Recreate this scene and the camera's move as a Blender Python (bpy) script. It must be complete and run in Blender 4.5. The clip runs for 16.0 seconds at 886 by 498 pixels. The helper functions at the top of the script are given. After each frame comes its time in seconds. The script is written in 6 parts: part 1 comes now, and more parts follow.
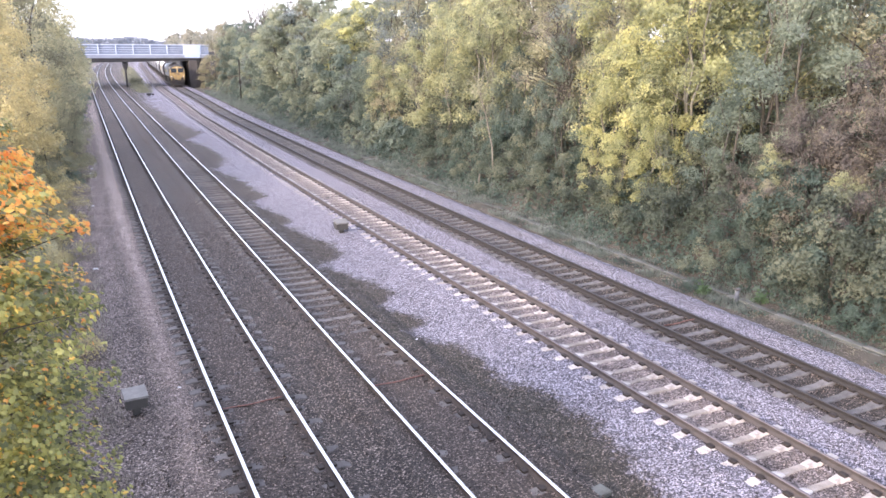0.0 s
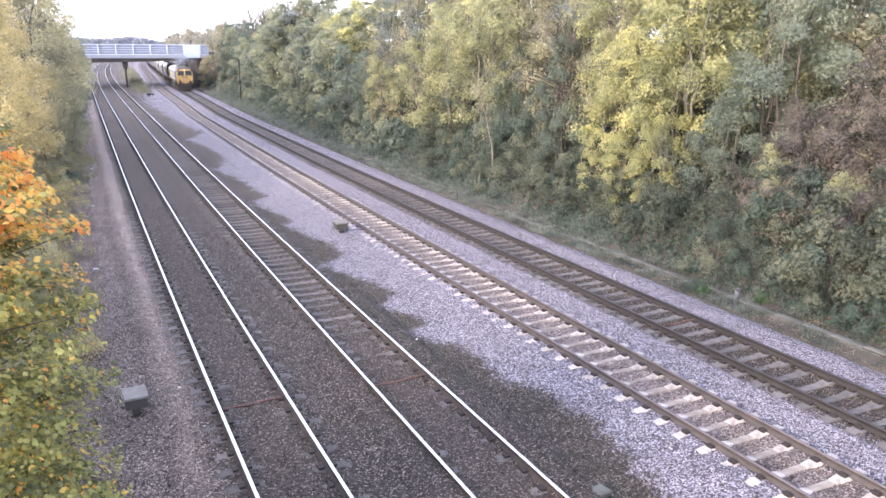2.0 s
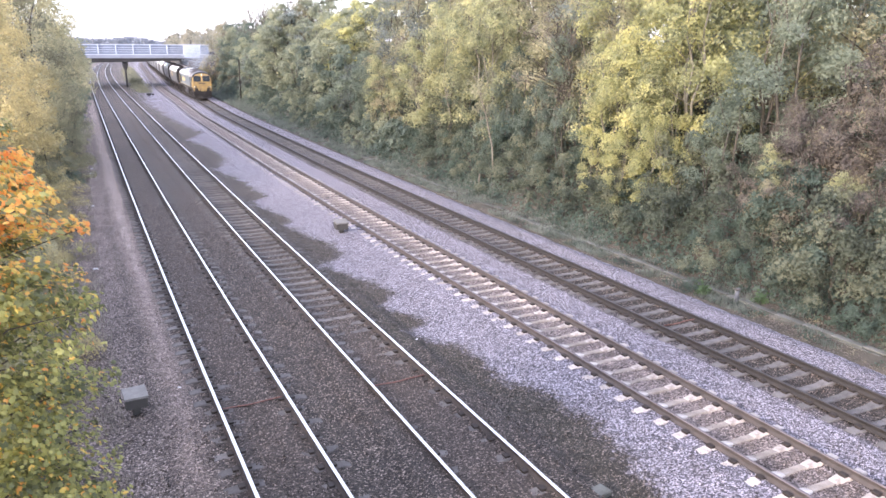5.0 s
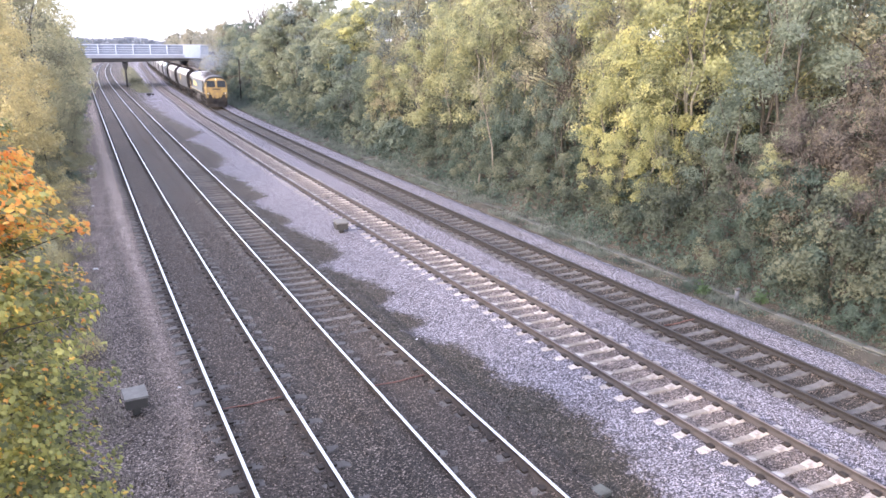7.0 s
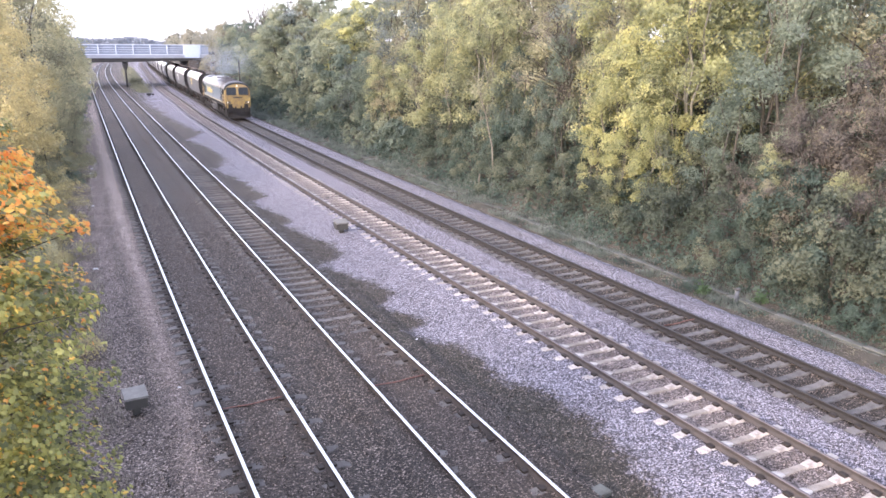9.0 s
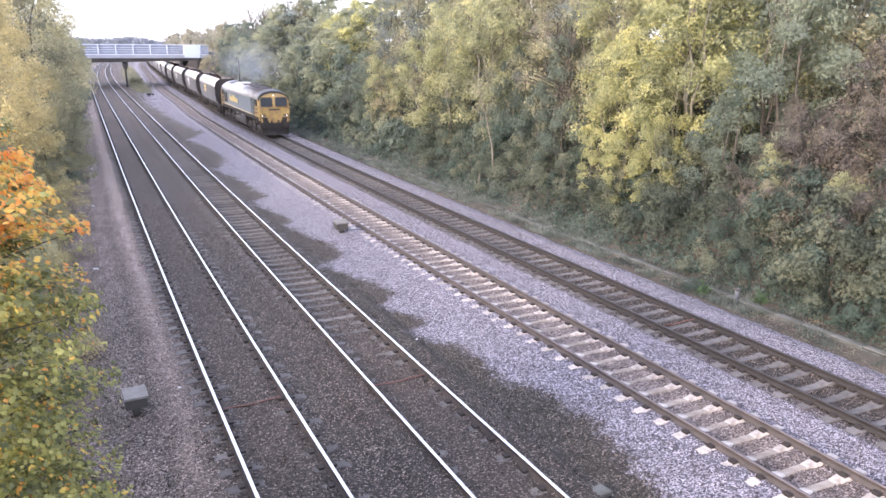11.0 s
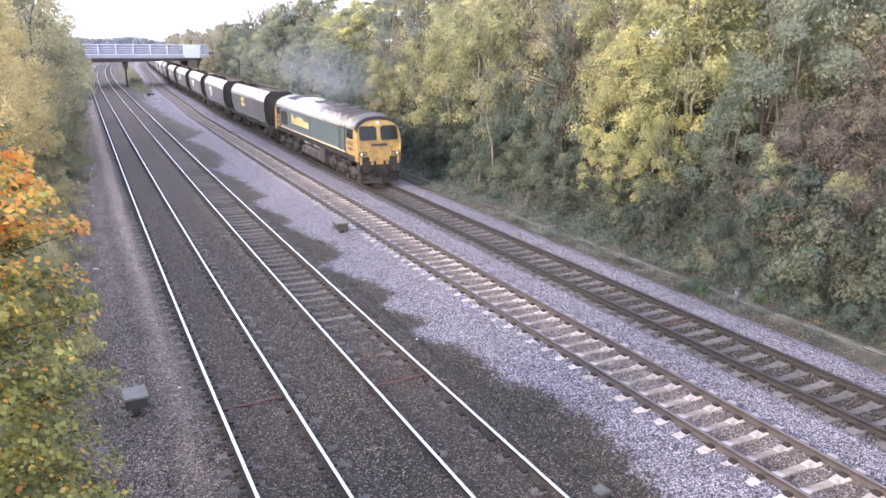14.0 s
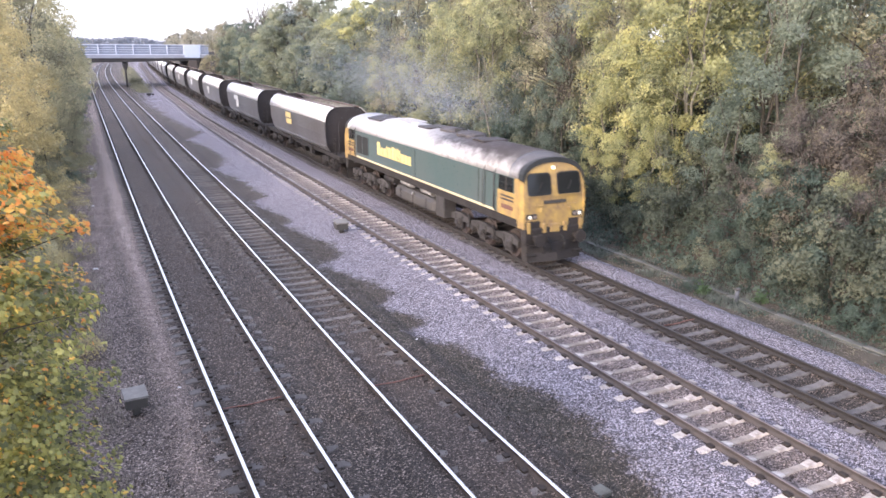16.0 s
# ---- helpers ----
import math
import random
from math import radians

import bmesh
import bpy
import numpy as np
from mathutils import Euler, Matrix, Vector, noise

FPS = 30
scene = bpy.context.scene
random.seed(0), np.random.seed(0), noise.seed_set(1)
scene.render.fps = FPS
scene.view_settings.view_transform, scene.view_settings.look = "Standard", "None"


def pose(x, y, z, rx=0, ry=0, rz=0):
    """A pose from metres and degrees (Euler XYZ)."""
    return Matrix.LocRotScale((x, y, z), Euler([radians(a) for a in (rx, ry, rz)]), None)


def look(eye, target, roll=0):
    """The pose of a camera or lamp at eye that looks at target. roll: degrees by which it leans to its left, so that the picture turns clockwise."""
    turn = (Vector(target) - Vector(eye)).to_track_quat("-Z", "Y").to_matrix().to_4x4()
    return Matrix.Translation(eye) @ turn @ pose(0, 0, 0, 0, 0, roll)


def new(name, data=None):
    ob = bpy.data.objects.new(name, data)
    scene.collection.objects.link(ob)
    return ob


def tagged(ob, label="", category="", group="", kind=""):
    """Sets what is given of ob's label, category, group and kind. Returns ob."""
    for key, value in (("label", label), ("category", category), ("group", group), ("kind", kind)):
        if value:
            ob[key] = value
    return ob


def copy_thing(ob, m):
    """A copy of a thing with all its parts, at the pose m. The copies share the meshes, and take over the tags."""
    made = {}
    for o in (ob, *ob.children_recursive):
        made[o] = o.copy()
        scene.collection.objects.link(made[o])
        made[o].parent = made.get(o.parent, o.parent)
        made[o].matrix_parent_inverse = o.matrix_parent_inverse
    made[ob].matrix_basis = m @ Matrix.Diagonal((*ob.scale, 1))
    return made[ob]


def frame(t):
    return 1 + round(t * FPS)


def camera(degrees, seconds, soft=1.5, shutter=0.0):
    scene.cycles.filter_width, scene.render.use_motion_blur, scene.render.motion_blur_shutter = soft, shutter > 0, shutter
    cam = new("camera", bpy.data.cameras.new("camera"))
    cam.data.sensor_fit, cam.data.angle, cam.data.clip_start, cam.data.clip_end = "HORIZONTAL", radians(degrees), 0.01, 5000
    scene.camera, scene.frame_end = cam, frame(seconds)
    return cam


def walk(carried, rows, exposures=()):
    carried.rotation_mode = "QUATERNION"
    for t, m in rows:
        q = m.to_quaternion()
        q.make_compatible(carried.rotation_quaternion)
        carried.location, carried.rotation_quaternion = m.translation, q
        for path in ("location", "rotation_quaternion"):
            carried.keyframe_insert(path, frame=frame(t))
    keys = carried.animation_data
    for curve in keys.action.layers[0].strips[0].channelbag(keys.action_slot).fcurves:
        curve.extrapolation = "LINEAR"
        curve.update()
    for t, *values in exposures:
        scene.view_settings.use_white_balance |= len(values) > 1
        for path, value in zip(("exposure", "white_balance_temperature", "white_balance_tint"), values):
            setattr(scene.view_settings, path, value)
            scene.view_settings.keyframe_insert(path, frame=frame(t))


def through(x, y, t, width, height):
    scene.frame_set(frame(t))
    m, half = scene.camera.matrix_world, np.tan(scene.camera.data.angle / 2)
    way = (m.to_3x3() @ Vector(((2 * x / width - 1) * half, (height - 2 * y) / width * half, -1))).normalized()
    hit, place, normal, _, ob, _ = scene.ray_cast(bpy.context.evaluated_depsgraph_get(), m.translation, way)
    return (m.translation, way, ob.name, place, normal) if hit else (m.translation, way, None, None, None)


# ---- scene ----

# ---------------------------------------------------------------- camera
CAM_HEIGHT = 7.73
EXPOSURE = 1.135
cam = camera(60.8, 16.0, soft=1.6, shutter=0.5)


def camera_pose():
    yaw, pitch, roll = 0.45855, 0.26232, 0.00628
    eye = Vector((0.0, 0.0, CAM_HEIGHT))
    ahead = Vector((math.sin(yaw) * math.cos(pitch), math.cos(yaw) * math.cos(pitch), -math.sin(pitch)))
    return look(eye, eye + ahead, math.degrees(roll))


walk(cam, [(0.0, camera_pose()), (16.0, camera_pose())], [(t, EXPOSURE + e, 6210, 20) for t, e in ((0, 0.0), (4, 0.0), (8, -0.07), (12, -0.13), (14, -0.21), (16, -0.32))])

# ---------------------------------------------------------------- light
SUN_AZIMUTH, SUN_ELEVATION = radians(-112), radians(19)   # azimuth from +y towards +x
world = bpy.data.worlds.new("sky")
scene.world = world
world.use_nodes = True
wn = world.node_tree.nodes
sky = wn.new("ShaderNodeTexSky")
sky.sky_type, sky.sun_disc = "NISHITA", False
sky.sun_elevation, sky.sun_rotation = SUN_ELEVATION, SUN_AZIMUTH
sky.air_density, sky.dust_density, sky.ozone_density = 1.0, 2.0, 1.0
wn["Background"].inputs["Strength"].default_value = 0.15
# thin bright cloud over the whole sky
veil = wn.new("ShaderNodeMix")
veil.data_type, veil.blend_type = "RGBA", "ADD"
veil.inputs[0].default_value = 1.0
veil.inputs[7].default_value = (4.2, 4.35, 5.0, 1)
world.node_tree.links.new(sky.outputs["Color"], veil.inputs[6])
world.node_tree.links.new(veil.outputs[2], wn["Background"].inputs["Color"])

sun_data = bpy.data.lights.new("sun", "SUN")
sun_data.energy, sun_data.angle, sun_data.color = 2.4, radians(18), (1.0, 0.85, 0.64)
sun = new("sun", sun_data)
sun_way = Vector((math.sin(SUN_AZIMUTH) * math.cos(SUN_ELEVATION), math.cos(SUN_AZIMUTH) * math.cos(SUN_ELEVATION), math.sin(SUN_ELEVATION)))
sun.matrix_basis = look(sun_way * 300, (0, 0, 0))

# ---------------------------------------------------------------- alignment of the railway
# Curvature (1/m, to the left) along the line and the widening of the right-hand pair.
K_AT = [0, 30, 60, 90, 120, 150, 180, 220, 260, 340]
K_VAL = [-.0004296, -.000336, -.0000259, .000001, -.0000122, -.0002882, -.0002316, -.0003342, -.0002521, -.0003123]
W_AT = [0, 50, 90, 120, 150, 190, 240, 340]
W_VAL = [0, -.122, .109, 1.095, 1.753, 3.218, 4.856, 6.102]
S0, S1 = -80, 900
_s = np.arange(S0, S1 + 1.0)
_k = np.interp(_s, K_AT, K_VAL)
_th = np.concatenate([[0], np.cumsum((_k[1:] + _k[:-1]) / 2)])
_th -= _th[-S0]
_mid = (_th[1:] + _th[:-1]) / 2
_x = -np.concatenate([[0], np.cumsum(np.sin(_mid))])
_y = np.concatenate([[0], np.cumsum(np.cos(_mid))])
_x -= _x[-S0]
_y -= _y[-S0]
TRACKS = {"a": 3.013, "b": 6.477, "c": 11.944, "d": 15.464}
GAUGE = 1.505


def widen(s):
    return np.interp(s, W_AT, W_VAL)


def place(s, off, z):
    """World points from distance along the line, offset to its right and height."""
    s, off, z = np.broadcast_arrays(np.asarray(s, float), np.asarray(off, float), np.asarray(z, float))
    th = np.interp(s, _s, _th)
    return np.stack([np.interp(s, _s, _x) + off * np.cos(th), np.interp(s, _s, _y) + off * np.sin(th), z], -1)


def on_track(key, s):
    """Offset of a track's centre at s."""
    return TRACKS[key] + (widen(s) if key in "cd" else 0.0 * np.asarray(s, float))


def track_pose(key, s, z=0.0, reach=1.0):
    a, b = (place(s + d, on_track(key, s + d), z) for d in (-reach, reach))
    c = (a + b) / 2
    return pose(c[0], c[1], z, 0, 0, math.degrees(math.atan2(-(b - a)[0], (b - a)[1])))


# ---------------------------------------------------------------- materials
def nodes_of(name):
    m = bpy.data.materials.new(name)
    m.use_nodes = True
    return m, m.node_tree.nodes, m.node_tree.links, m.node_tree.nodes["Principled BSDF"]


def noise_node(n, l, coord, scale, detail=4.0, rough=0.6):
    t = n.new("ShaderNodeTexNoise")
    t.inputs["Scale"].default_value, t.inputs["Detail"].default_value, t.inputs["Roughness"].default_value = scale, detail, rough
    l.new(coord, t.inputs["Vector"])
    return t.outputs["Fac"]


def ramp(n, l, fac, stops):
    r = n.new("ShaderNodeValToRGB")
    while len(r.color_ramp.elements) < len(stops):
        r.color_ramp.elements.new(0.5)
    for e, (at, col) in zip(r.color_ramp.elements, stops):
        e.position, e.color = at, (*col, 1)
    l.new(fac, r.inputs["Fac"])
    return r.outputs["Color"]


def mix(n, l, fac, a, b, mode="MIX"):
    m = n.new("ShaderNodeMix")
    m.data_type, m.blend_type = "RGBA", mode
    for sock, v in ((m.inputs[0], fac), (m.inputs[6], a), (m.inputs[7], b)):
        if isinstance(v, bpy.types.NodeSocket):
            l.new(v, sock)
        else:
            sock.default_value = v if not isinstance(v, tuple) else (*v, 1)
    return m.outputs[2]


def maths(n, l, op, a, b=0.0, clamp=False):
    m = n.new("ShaderNodeMath")
    m.operation, m.use_clamp = op, clamp
    for sock, v in zip(m.inputs, (a, b)):
        if isinstance(v, bpy.types.NodeSocket):
            l.new(v, sock)
        else:
            sock.default_value = v
    return m.outputs[0]


def bumped(n, l, bsdf, height, strength, distance):
    b = n.new("ShaderNodeBump")
    b.inputs["Strength"].default_value, b.inputs["Distance"].default_value = strength, distance
    l.new(height, b.inputs["Height"])
    l.new(b.outputs["Normal"], bsdf.inputs["Normal"])


def surface(name, base, dirt, rough=0.6, metal=0.0, grain=30.0, patch=1.5, amount=0.5, bump=0.15, streak=1.0, vary=0.0, coat=0.0):
    """A worn surface: base colour, a second colour in patches and grain, and relief."""
    m, n, l, p = nodes_of(name)
    tc = n.new("ShaderNodeTexCoord")
    mp = n.new("ShaderNodeMapping")
    mp.inputs["Scale"].default_value = (1, 1, streak)
    l.new(tc.outputs["Object"], mp.inputs["Vector"])
    big = noise_node(n, l, mp.outputs[0], patch, 5)
    fine = noise_node(n, l, tc.outputs["Object"], grain, 3)
    f = maths(n, l, "ADD", maths(n, l, "MULTIPLY", big, 1.3), maths(n, l, "MULTIPLY", fine, 0.5))
    f = maths(n, l, "MULTIPLY", maths(n, l, "SUBTRACT", f, 0.62), 2.2 * amount, True)
    col = mix(n, l, f, tuple(base), tuple(dirt))
    if vary:
        oi = n.new("ShaderNodeObjectInfo")
        hs = n.new("ShaderNodeHueSaturation")
        l.new(maths(n, l, "ADD", maths(n, l, "MULTIPLY", oi.outputs["Random"], vary), 1 - vary / 2), hs.inputs["Value"])
        l.new(col, hs.inputs["Color"])
        col = hs.outputs["Color"]
    l.new(col, p.inputs["Base Color"])
    l.new(maths(n, l, "ADD", maths(n, l, "MULTIPLY", fine, 0.3), rough - 0.15), p.inputs["Roughness"])
    p.inputs["Metallic"].default_value = metal
    p.inputs["Coat Weight"].default_value, p.inputs["Coat Roughness"].default_value = coat, 0.12
    bumped(n, l, p, fine, bump, 0.02)
    return m


def leaf_material(name, dark, mid, bright, patch=0.35, through=0.55, apart=0.10, rough=0.7):
    """Leaves that differ one by one and in clumps, and let some light through."""
    m, n, l, p = nodes_of(name)
    geo = n.new("ShaderNodeNewGeometry")
    oi = n.new("ShaderNodeObjectInfo")
    big = noise_node(n, l, geo.outputs["Position"], patch, 3)
    f = maths(n, l, "ADD", maths(n, l, "ADD", maths(n, l, "MULTIPLY", geo.outputs["Random Per Island"], apart), 0.26 - apart / 2), maths(n, l, "MULTIPLY", maths(n, l, "SUBTRACT", big, 0.5), 1.5))
    f = maths(n, l, "ADD", f, maths(n, l, "MULTIPLY", oi.outputs["Random"], 0.35))
    col = ramp(n, l, f, [(at, (c[0] * 1.02, c[1] * 1.10, c[2] * 1.72)) for at, c in ((0.05, dark), (0.45, mid), (0.95, bright))])
    l.new(col, p.inputs["Base Color"])
    p.inputs["Roughness"].default_value = rough
    p.inputs["Specular IOR Level"].default_value = 0.25 if rough > 0.6 else 0.5
    tr = n.new("ShaderNodeBsdfTranslucent")
    l.new(col, tr.inputs["Color"])
    mx = n.new("ShaderNodeMixShader")
    mx.inputs[0].default_value = through
    l.new(p.outputs[0], mx.inputs[1])
    l.new(tr.outputs[0], mx.inputs[2])
    l.new(mx.outputs[0], n["Material Output"].inputs["Surface"])
    return m


def ballast_material():
    """Crushed stone: dark and brown under the worn pair, pale and clean round the renewed pair; 'off' is metres from the line, 'fresh' metres past the edge of the fresh stone."""
    m, n, l, p = nodes_of("ballast")
    geo = n.new("ShaderNodeNewGeometry")
    at = n.new("ShaderNodeAttribute")
    at.attribute_name = "off"
    off = at.outputs["Fac"]
    fresh = n.new("ShaderNodeAttribute")
    fresh.attribute_name = "fresh"
    pos = geo.outputs["Position"]
    far = n.new("ShaderNodeSeparateXYZ")
    l.new(pos, far.inputs[0])
    along = far.outputs[1]
    wob = maths(n, l, "SUBTRACT", noise_node(n, l, pos, 0.20, 8, 0.72), 0.5)
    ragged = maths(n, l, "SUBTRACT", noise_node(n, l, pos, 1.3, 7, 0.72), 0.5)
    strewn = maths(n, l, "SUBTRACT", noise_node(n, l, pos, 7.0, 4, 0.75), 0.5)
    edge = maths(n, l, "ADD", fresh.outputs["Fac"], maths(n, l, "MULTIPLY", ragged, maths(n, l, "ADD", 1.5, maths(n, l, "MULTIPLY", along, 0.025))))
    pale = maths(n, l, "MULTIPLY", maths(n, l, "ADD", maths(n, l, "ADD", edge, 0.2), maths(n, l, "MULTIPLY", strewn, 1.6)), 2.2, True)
    vor = n.new("ShaderNodeTexVoronoi")
    vor.inputs["Scale"].default_value = 36.0
    l.new(pos, vor.inputs["Vector"])
    sep = n.new("ShaderNodeSeparateColor")
    l.new(vor.outputs["Color"], sep.inputs[0])
    tone = sep.outputs[0]
    darkstone = ramp(n, l, tone, [(0.0, (0.010, 0.0082, 0.0068)), (0.55, (0.0432, 0.0345, 0.0286)), (0.85, (0.113, 0.090, 0.075)), (1.0, (0.41, 0.33, 0.278))])
    palestone = ramp(n, l, tone, [(0.0, (0.042, 0.038, 0.043)), (0.5, (0.165, 0.153, 0.178)), (1.0, (0.61, 0.565, 0.64))])
    pathstone = ramp(n, l, tone, [(0.0, (0.072, 0.054, 0.047)), (0.5, (0.245, 0.188, 0.163)), (1.0, (0.60, 0.485, 0.43))])
    heapstone = ramp(n, l, tone, [(0.0, (0.016, 0.0126, 0.0115)), (0.5, (0.130, 0.104, 0.090)), (0.85, (0.31, 0.252, 0.22)), (1.0, (0.66, 0.56, 0.515))])
    dirt = ramp(n, l, tone, [(0.0, (0.11, 0.083, 0.071)), (0.5, (0.335, 0.262, 0.226)), (1.0, (0.65, 0.53, 0.465))])
    # beside the worn pair: a pale trodden strip, dark heaped stone, and brown grit under the bank
    swerve = maths(n, l, "ADD", off, maths(n, l, "MULTIPLY", wob, 0.9))
    strip = maths(n, l, "SUBTRACT", 1.0, maths(n, l, "MULTIPLY", maths(n, l, "ABSOLUTE", maths(n, l, "SUBTRACT", swerve, 1.50)), 1.8), True)
    strip = maths(n, l, "MULTIPLY", strip, maths(n, l, "ADD", 0.45, maths(n, l, "MULTIPLY", maths(n, l, "SUBTRACT", along, 15.0), 0.035, True)), True)
    cess = maths(n, l, "MULTIPLY", maths(n, l, "SUBTRACT", 1.35, off), 1.6, True)
    patchy = maths(n, l, "MULTIPLY", maths(n, l, "SUBTRACT", noise_node(n, l, pos, 0.75, 5, 0.6), 0.42), 5.0, True)
    col = mix(n, l, maths(n, l, "MULTIPLY", cess, maths(n, l, "ADD", 0.6, maths(n, l, "MULTIPLY", patchy, 0.4))), darkstone, heapstone)
    grit = maths(n, l, "MULTIPLY", maths(n, l, "SUBTRACT", 0.05, swerve), 2.0, True)
    grit = maths(n, l, "MULTIPLY", grit, maths(n, l, "MULTIPLY", maths(n, l, "SUBTRACT", along, 13.5), 0.2, True))
    col = mix(n, l, maths(n, l, "MULTIPLY", grit, 0.75), col, pathstone)
    col = mix(n, l, maths(n, l, "MULTIPLY", maths(n, l, "MULTIPLY", cess, 0.6), maths(n, l, "MULTIPLY", maths(n, l, "SUBTRACT", along, 20.0), 0.06, True)), col, pathstone)
    for centre in (3.013, 6.477):
        near = maths(n, l, "MULTIPLY", maths(n, l, "SUBTRACT", 1.15, maths(n, l, "ABSOLUTE", maths(n, l, "SUBTRACT", off, centre))), 2.0, True)
        col = mix(n, l, maths(n, l, "MULTIPLY", near, maths(n, l, "ADD", 0.32, wob), True), col, mix(n, l, 0.5, col, (0.10, 0.070, 0.055)))
    col = mix(n, l, strip, col, dirt)
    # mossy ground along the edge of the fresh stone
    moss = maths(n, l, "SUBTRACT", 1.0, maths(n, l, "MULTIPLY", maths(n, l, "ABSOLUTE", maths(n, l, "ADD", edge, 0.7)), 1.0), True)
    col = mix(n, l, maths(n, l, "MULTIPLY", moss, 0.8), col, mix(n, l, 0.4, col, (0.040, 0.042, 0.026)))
    # old stone pales with distance: haze and grazing light mixed into its colour
    hazed = maths(n, l, "MULTIPLY", maths(n, l, "SUBTRACT", along, 28.0), 0.02, True)
    col = mix(n, l, maths(n, l, "MULTIPLY", hazed, maths(n, l, "ADD", 0.22, wob), True), col, pathstone)
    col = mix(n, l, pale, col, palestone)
    # worn blotches on the old stone farther along
    blot = maths(n, l, "MULTIPLY", maths(n, l, "SUBTRACT", noise_node(n, l, pos, 0.42, 6, 0.7), 0.52), 6.0, True)
    blot = maths(n, l, "MULTIPLY", blot, maths(n, l, "MULTIPLY", maths(n, l, "SUBTRACT", along, 38.0), 0.03, True))
    band = maths(n, l, "SUBTRACT", 1.0, maths(n, l, "MULTIPLY", maths(n, l, "ABSOLUTE", maths(n, l, "SUBTRACT", off, 9.3)), 0.75), True)
    col = mix(n, l, maths(n, l, "MULTIPLY", blot, band), col, mix(n, l, 0.3, heapstone, (0.09, 0.085, 0.06)))
    for centre, half, amount in ((11.944, 0.62, 0.85), (15.464, 0.78, 1.0), (14.45, 0.16, 0.8)):
        inside = maths(n, l, "MULTIPLY", maths(n, l, "SUBTRACT", half + 0.2, maths(n, l, "ABSOLUTE", maths(n, l, "SUBTRACT", off, centre))), 4.0, True)
        stained = maths(n, l, "MULTIPLY", inside, maths(n, l, "ADD", amount, maths(n, l, "MULTIPLY", wob, 0.5)), True)
        col = mix(n, l, stained, col, darkstone if centre > 13 else mix(n, l, 0.45, pathstone, darkstone))
    grime = noise_node(n, l, pos, 0.9, 5)
    col = mix(n, l, maths(n, l, "MULTIPLY", maths(n, l, "SUBTRACT", grime, 0.45), 1.6, True), col, mix(n, l, 0.5, col, (0.05, 0.042, 0.037)))
    l.new(col, p.inputs["Base Color"])
    p.inputs["Roughness"].default_value = 0.85
    bumped(n, l, p, maths(n, l, "SUBTRACT", 1.0, vor.outputs["Distance"]), 0.9, 0.04)
    return m


def roof_material():
    """The locomotive's roof: pale at the rear, greying forward, with soot spread from the exhaust along the ridge."""
    m, n, l, p = nodes_of("loco_soot_stained_roof")
    tc = n.new("ShaderNodeTexCoord")
    sep = n.new("ShaderNodeSeparateXYZ")
    l.new(tc.outputs["Object"], sep.inputs[0])
    x = maths(n, l, "ABSOLUTE", sep.outputs[0])
    y = sep.outputs[1]
    cloud = noise_node(n, l, tc.outputs["Object"], 1.3, 6, 0.7)
    fine = noise_node(n, l, tc.outputs["Object"], 5.0, 5)
    ahead = maths(n, l, "MULTIPLY", maths(n, l, "SUBTRACT", maths(n, l, "ADD", 10.2, maths(n, l, "MULTIPLY", cloud, 2.0)), y), 0.28, True)
    ridge = maths(n, l, "MULTIPLY", maths(n, l, "SUBTRACT", maths(n, l, "ADD", 0.80, maths(n, l, "MULTIPLY", cloud, 1.0)), x), 2.2, True)
    col = mix(n, l, cloud, (0.62, 0.62, 0.64), (0.40, 0.385, 0.385))
    grey = maths(n, l, "MULTIPLY", maths(n, l, "SUBTRACT", maths(n, l, "ADD", 5.6, maths(n, l, "MULTIPLY", cloud, 2.5)), y), 0.3, True)
    col = mix(n, l, maths(n, l, "MULTIPLY", grey, maths(n, l, "ADD", 0.45, maths(n, l, "MULTIPLY", ridge, 0.5))), col, (0.13, 0.125, 0.127))
    soot = maths(n, l, "MULTIPLY", maths(n, l, "MULTIPLY", maths(n, l, "MULTIPLY", ahead, maths(n, l, "MULTIPLY", maths(n, l, "ADD", y, 0.5), 0.3, True)), ridge), maths(n, l, "ADD", 0.5, fine), True)
    col = mix(n, l, soot, col, (0.055, 0.047, 0.047))
    l.new(col, p.inputs["Base Color"])
    p.inputs["Roughness"].default_value = 0.45
    p.inputs["Specular IOR Level"].default_value = 0.35
    bumped(n, l, p, fine, 0.06, 0.01)
    return m


def glass_material(name, tint, rough=0.05):
    m, n, l, p = nodes_of(name)
    p.inputs["Base Color"].default_value = (*tint, 1)
    p.inputs["Roughness"].default_value = rough
    p.inputs["Specular IOR Level"].default_value = 0.4
    return m


def glow(name, col, power):
    m, n, l, p = nodes_of(name)
    p.inputs["Base Color"].default_value = (*col, 1)
    p.inputs["Emission Color"].default_value = (*col, 1)
    p.inputs["Emission Strength"].default_value = power
    return m


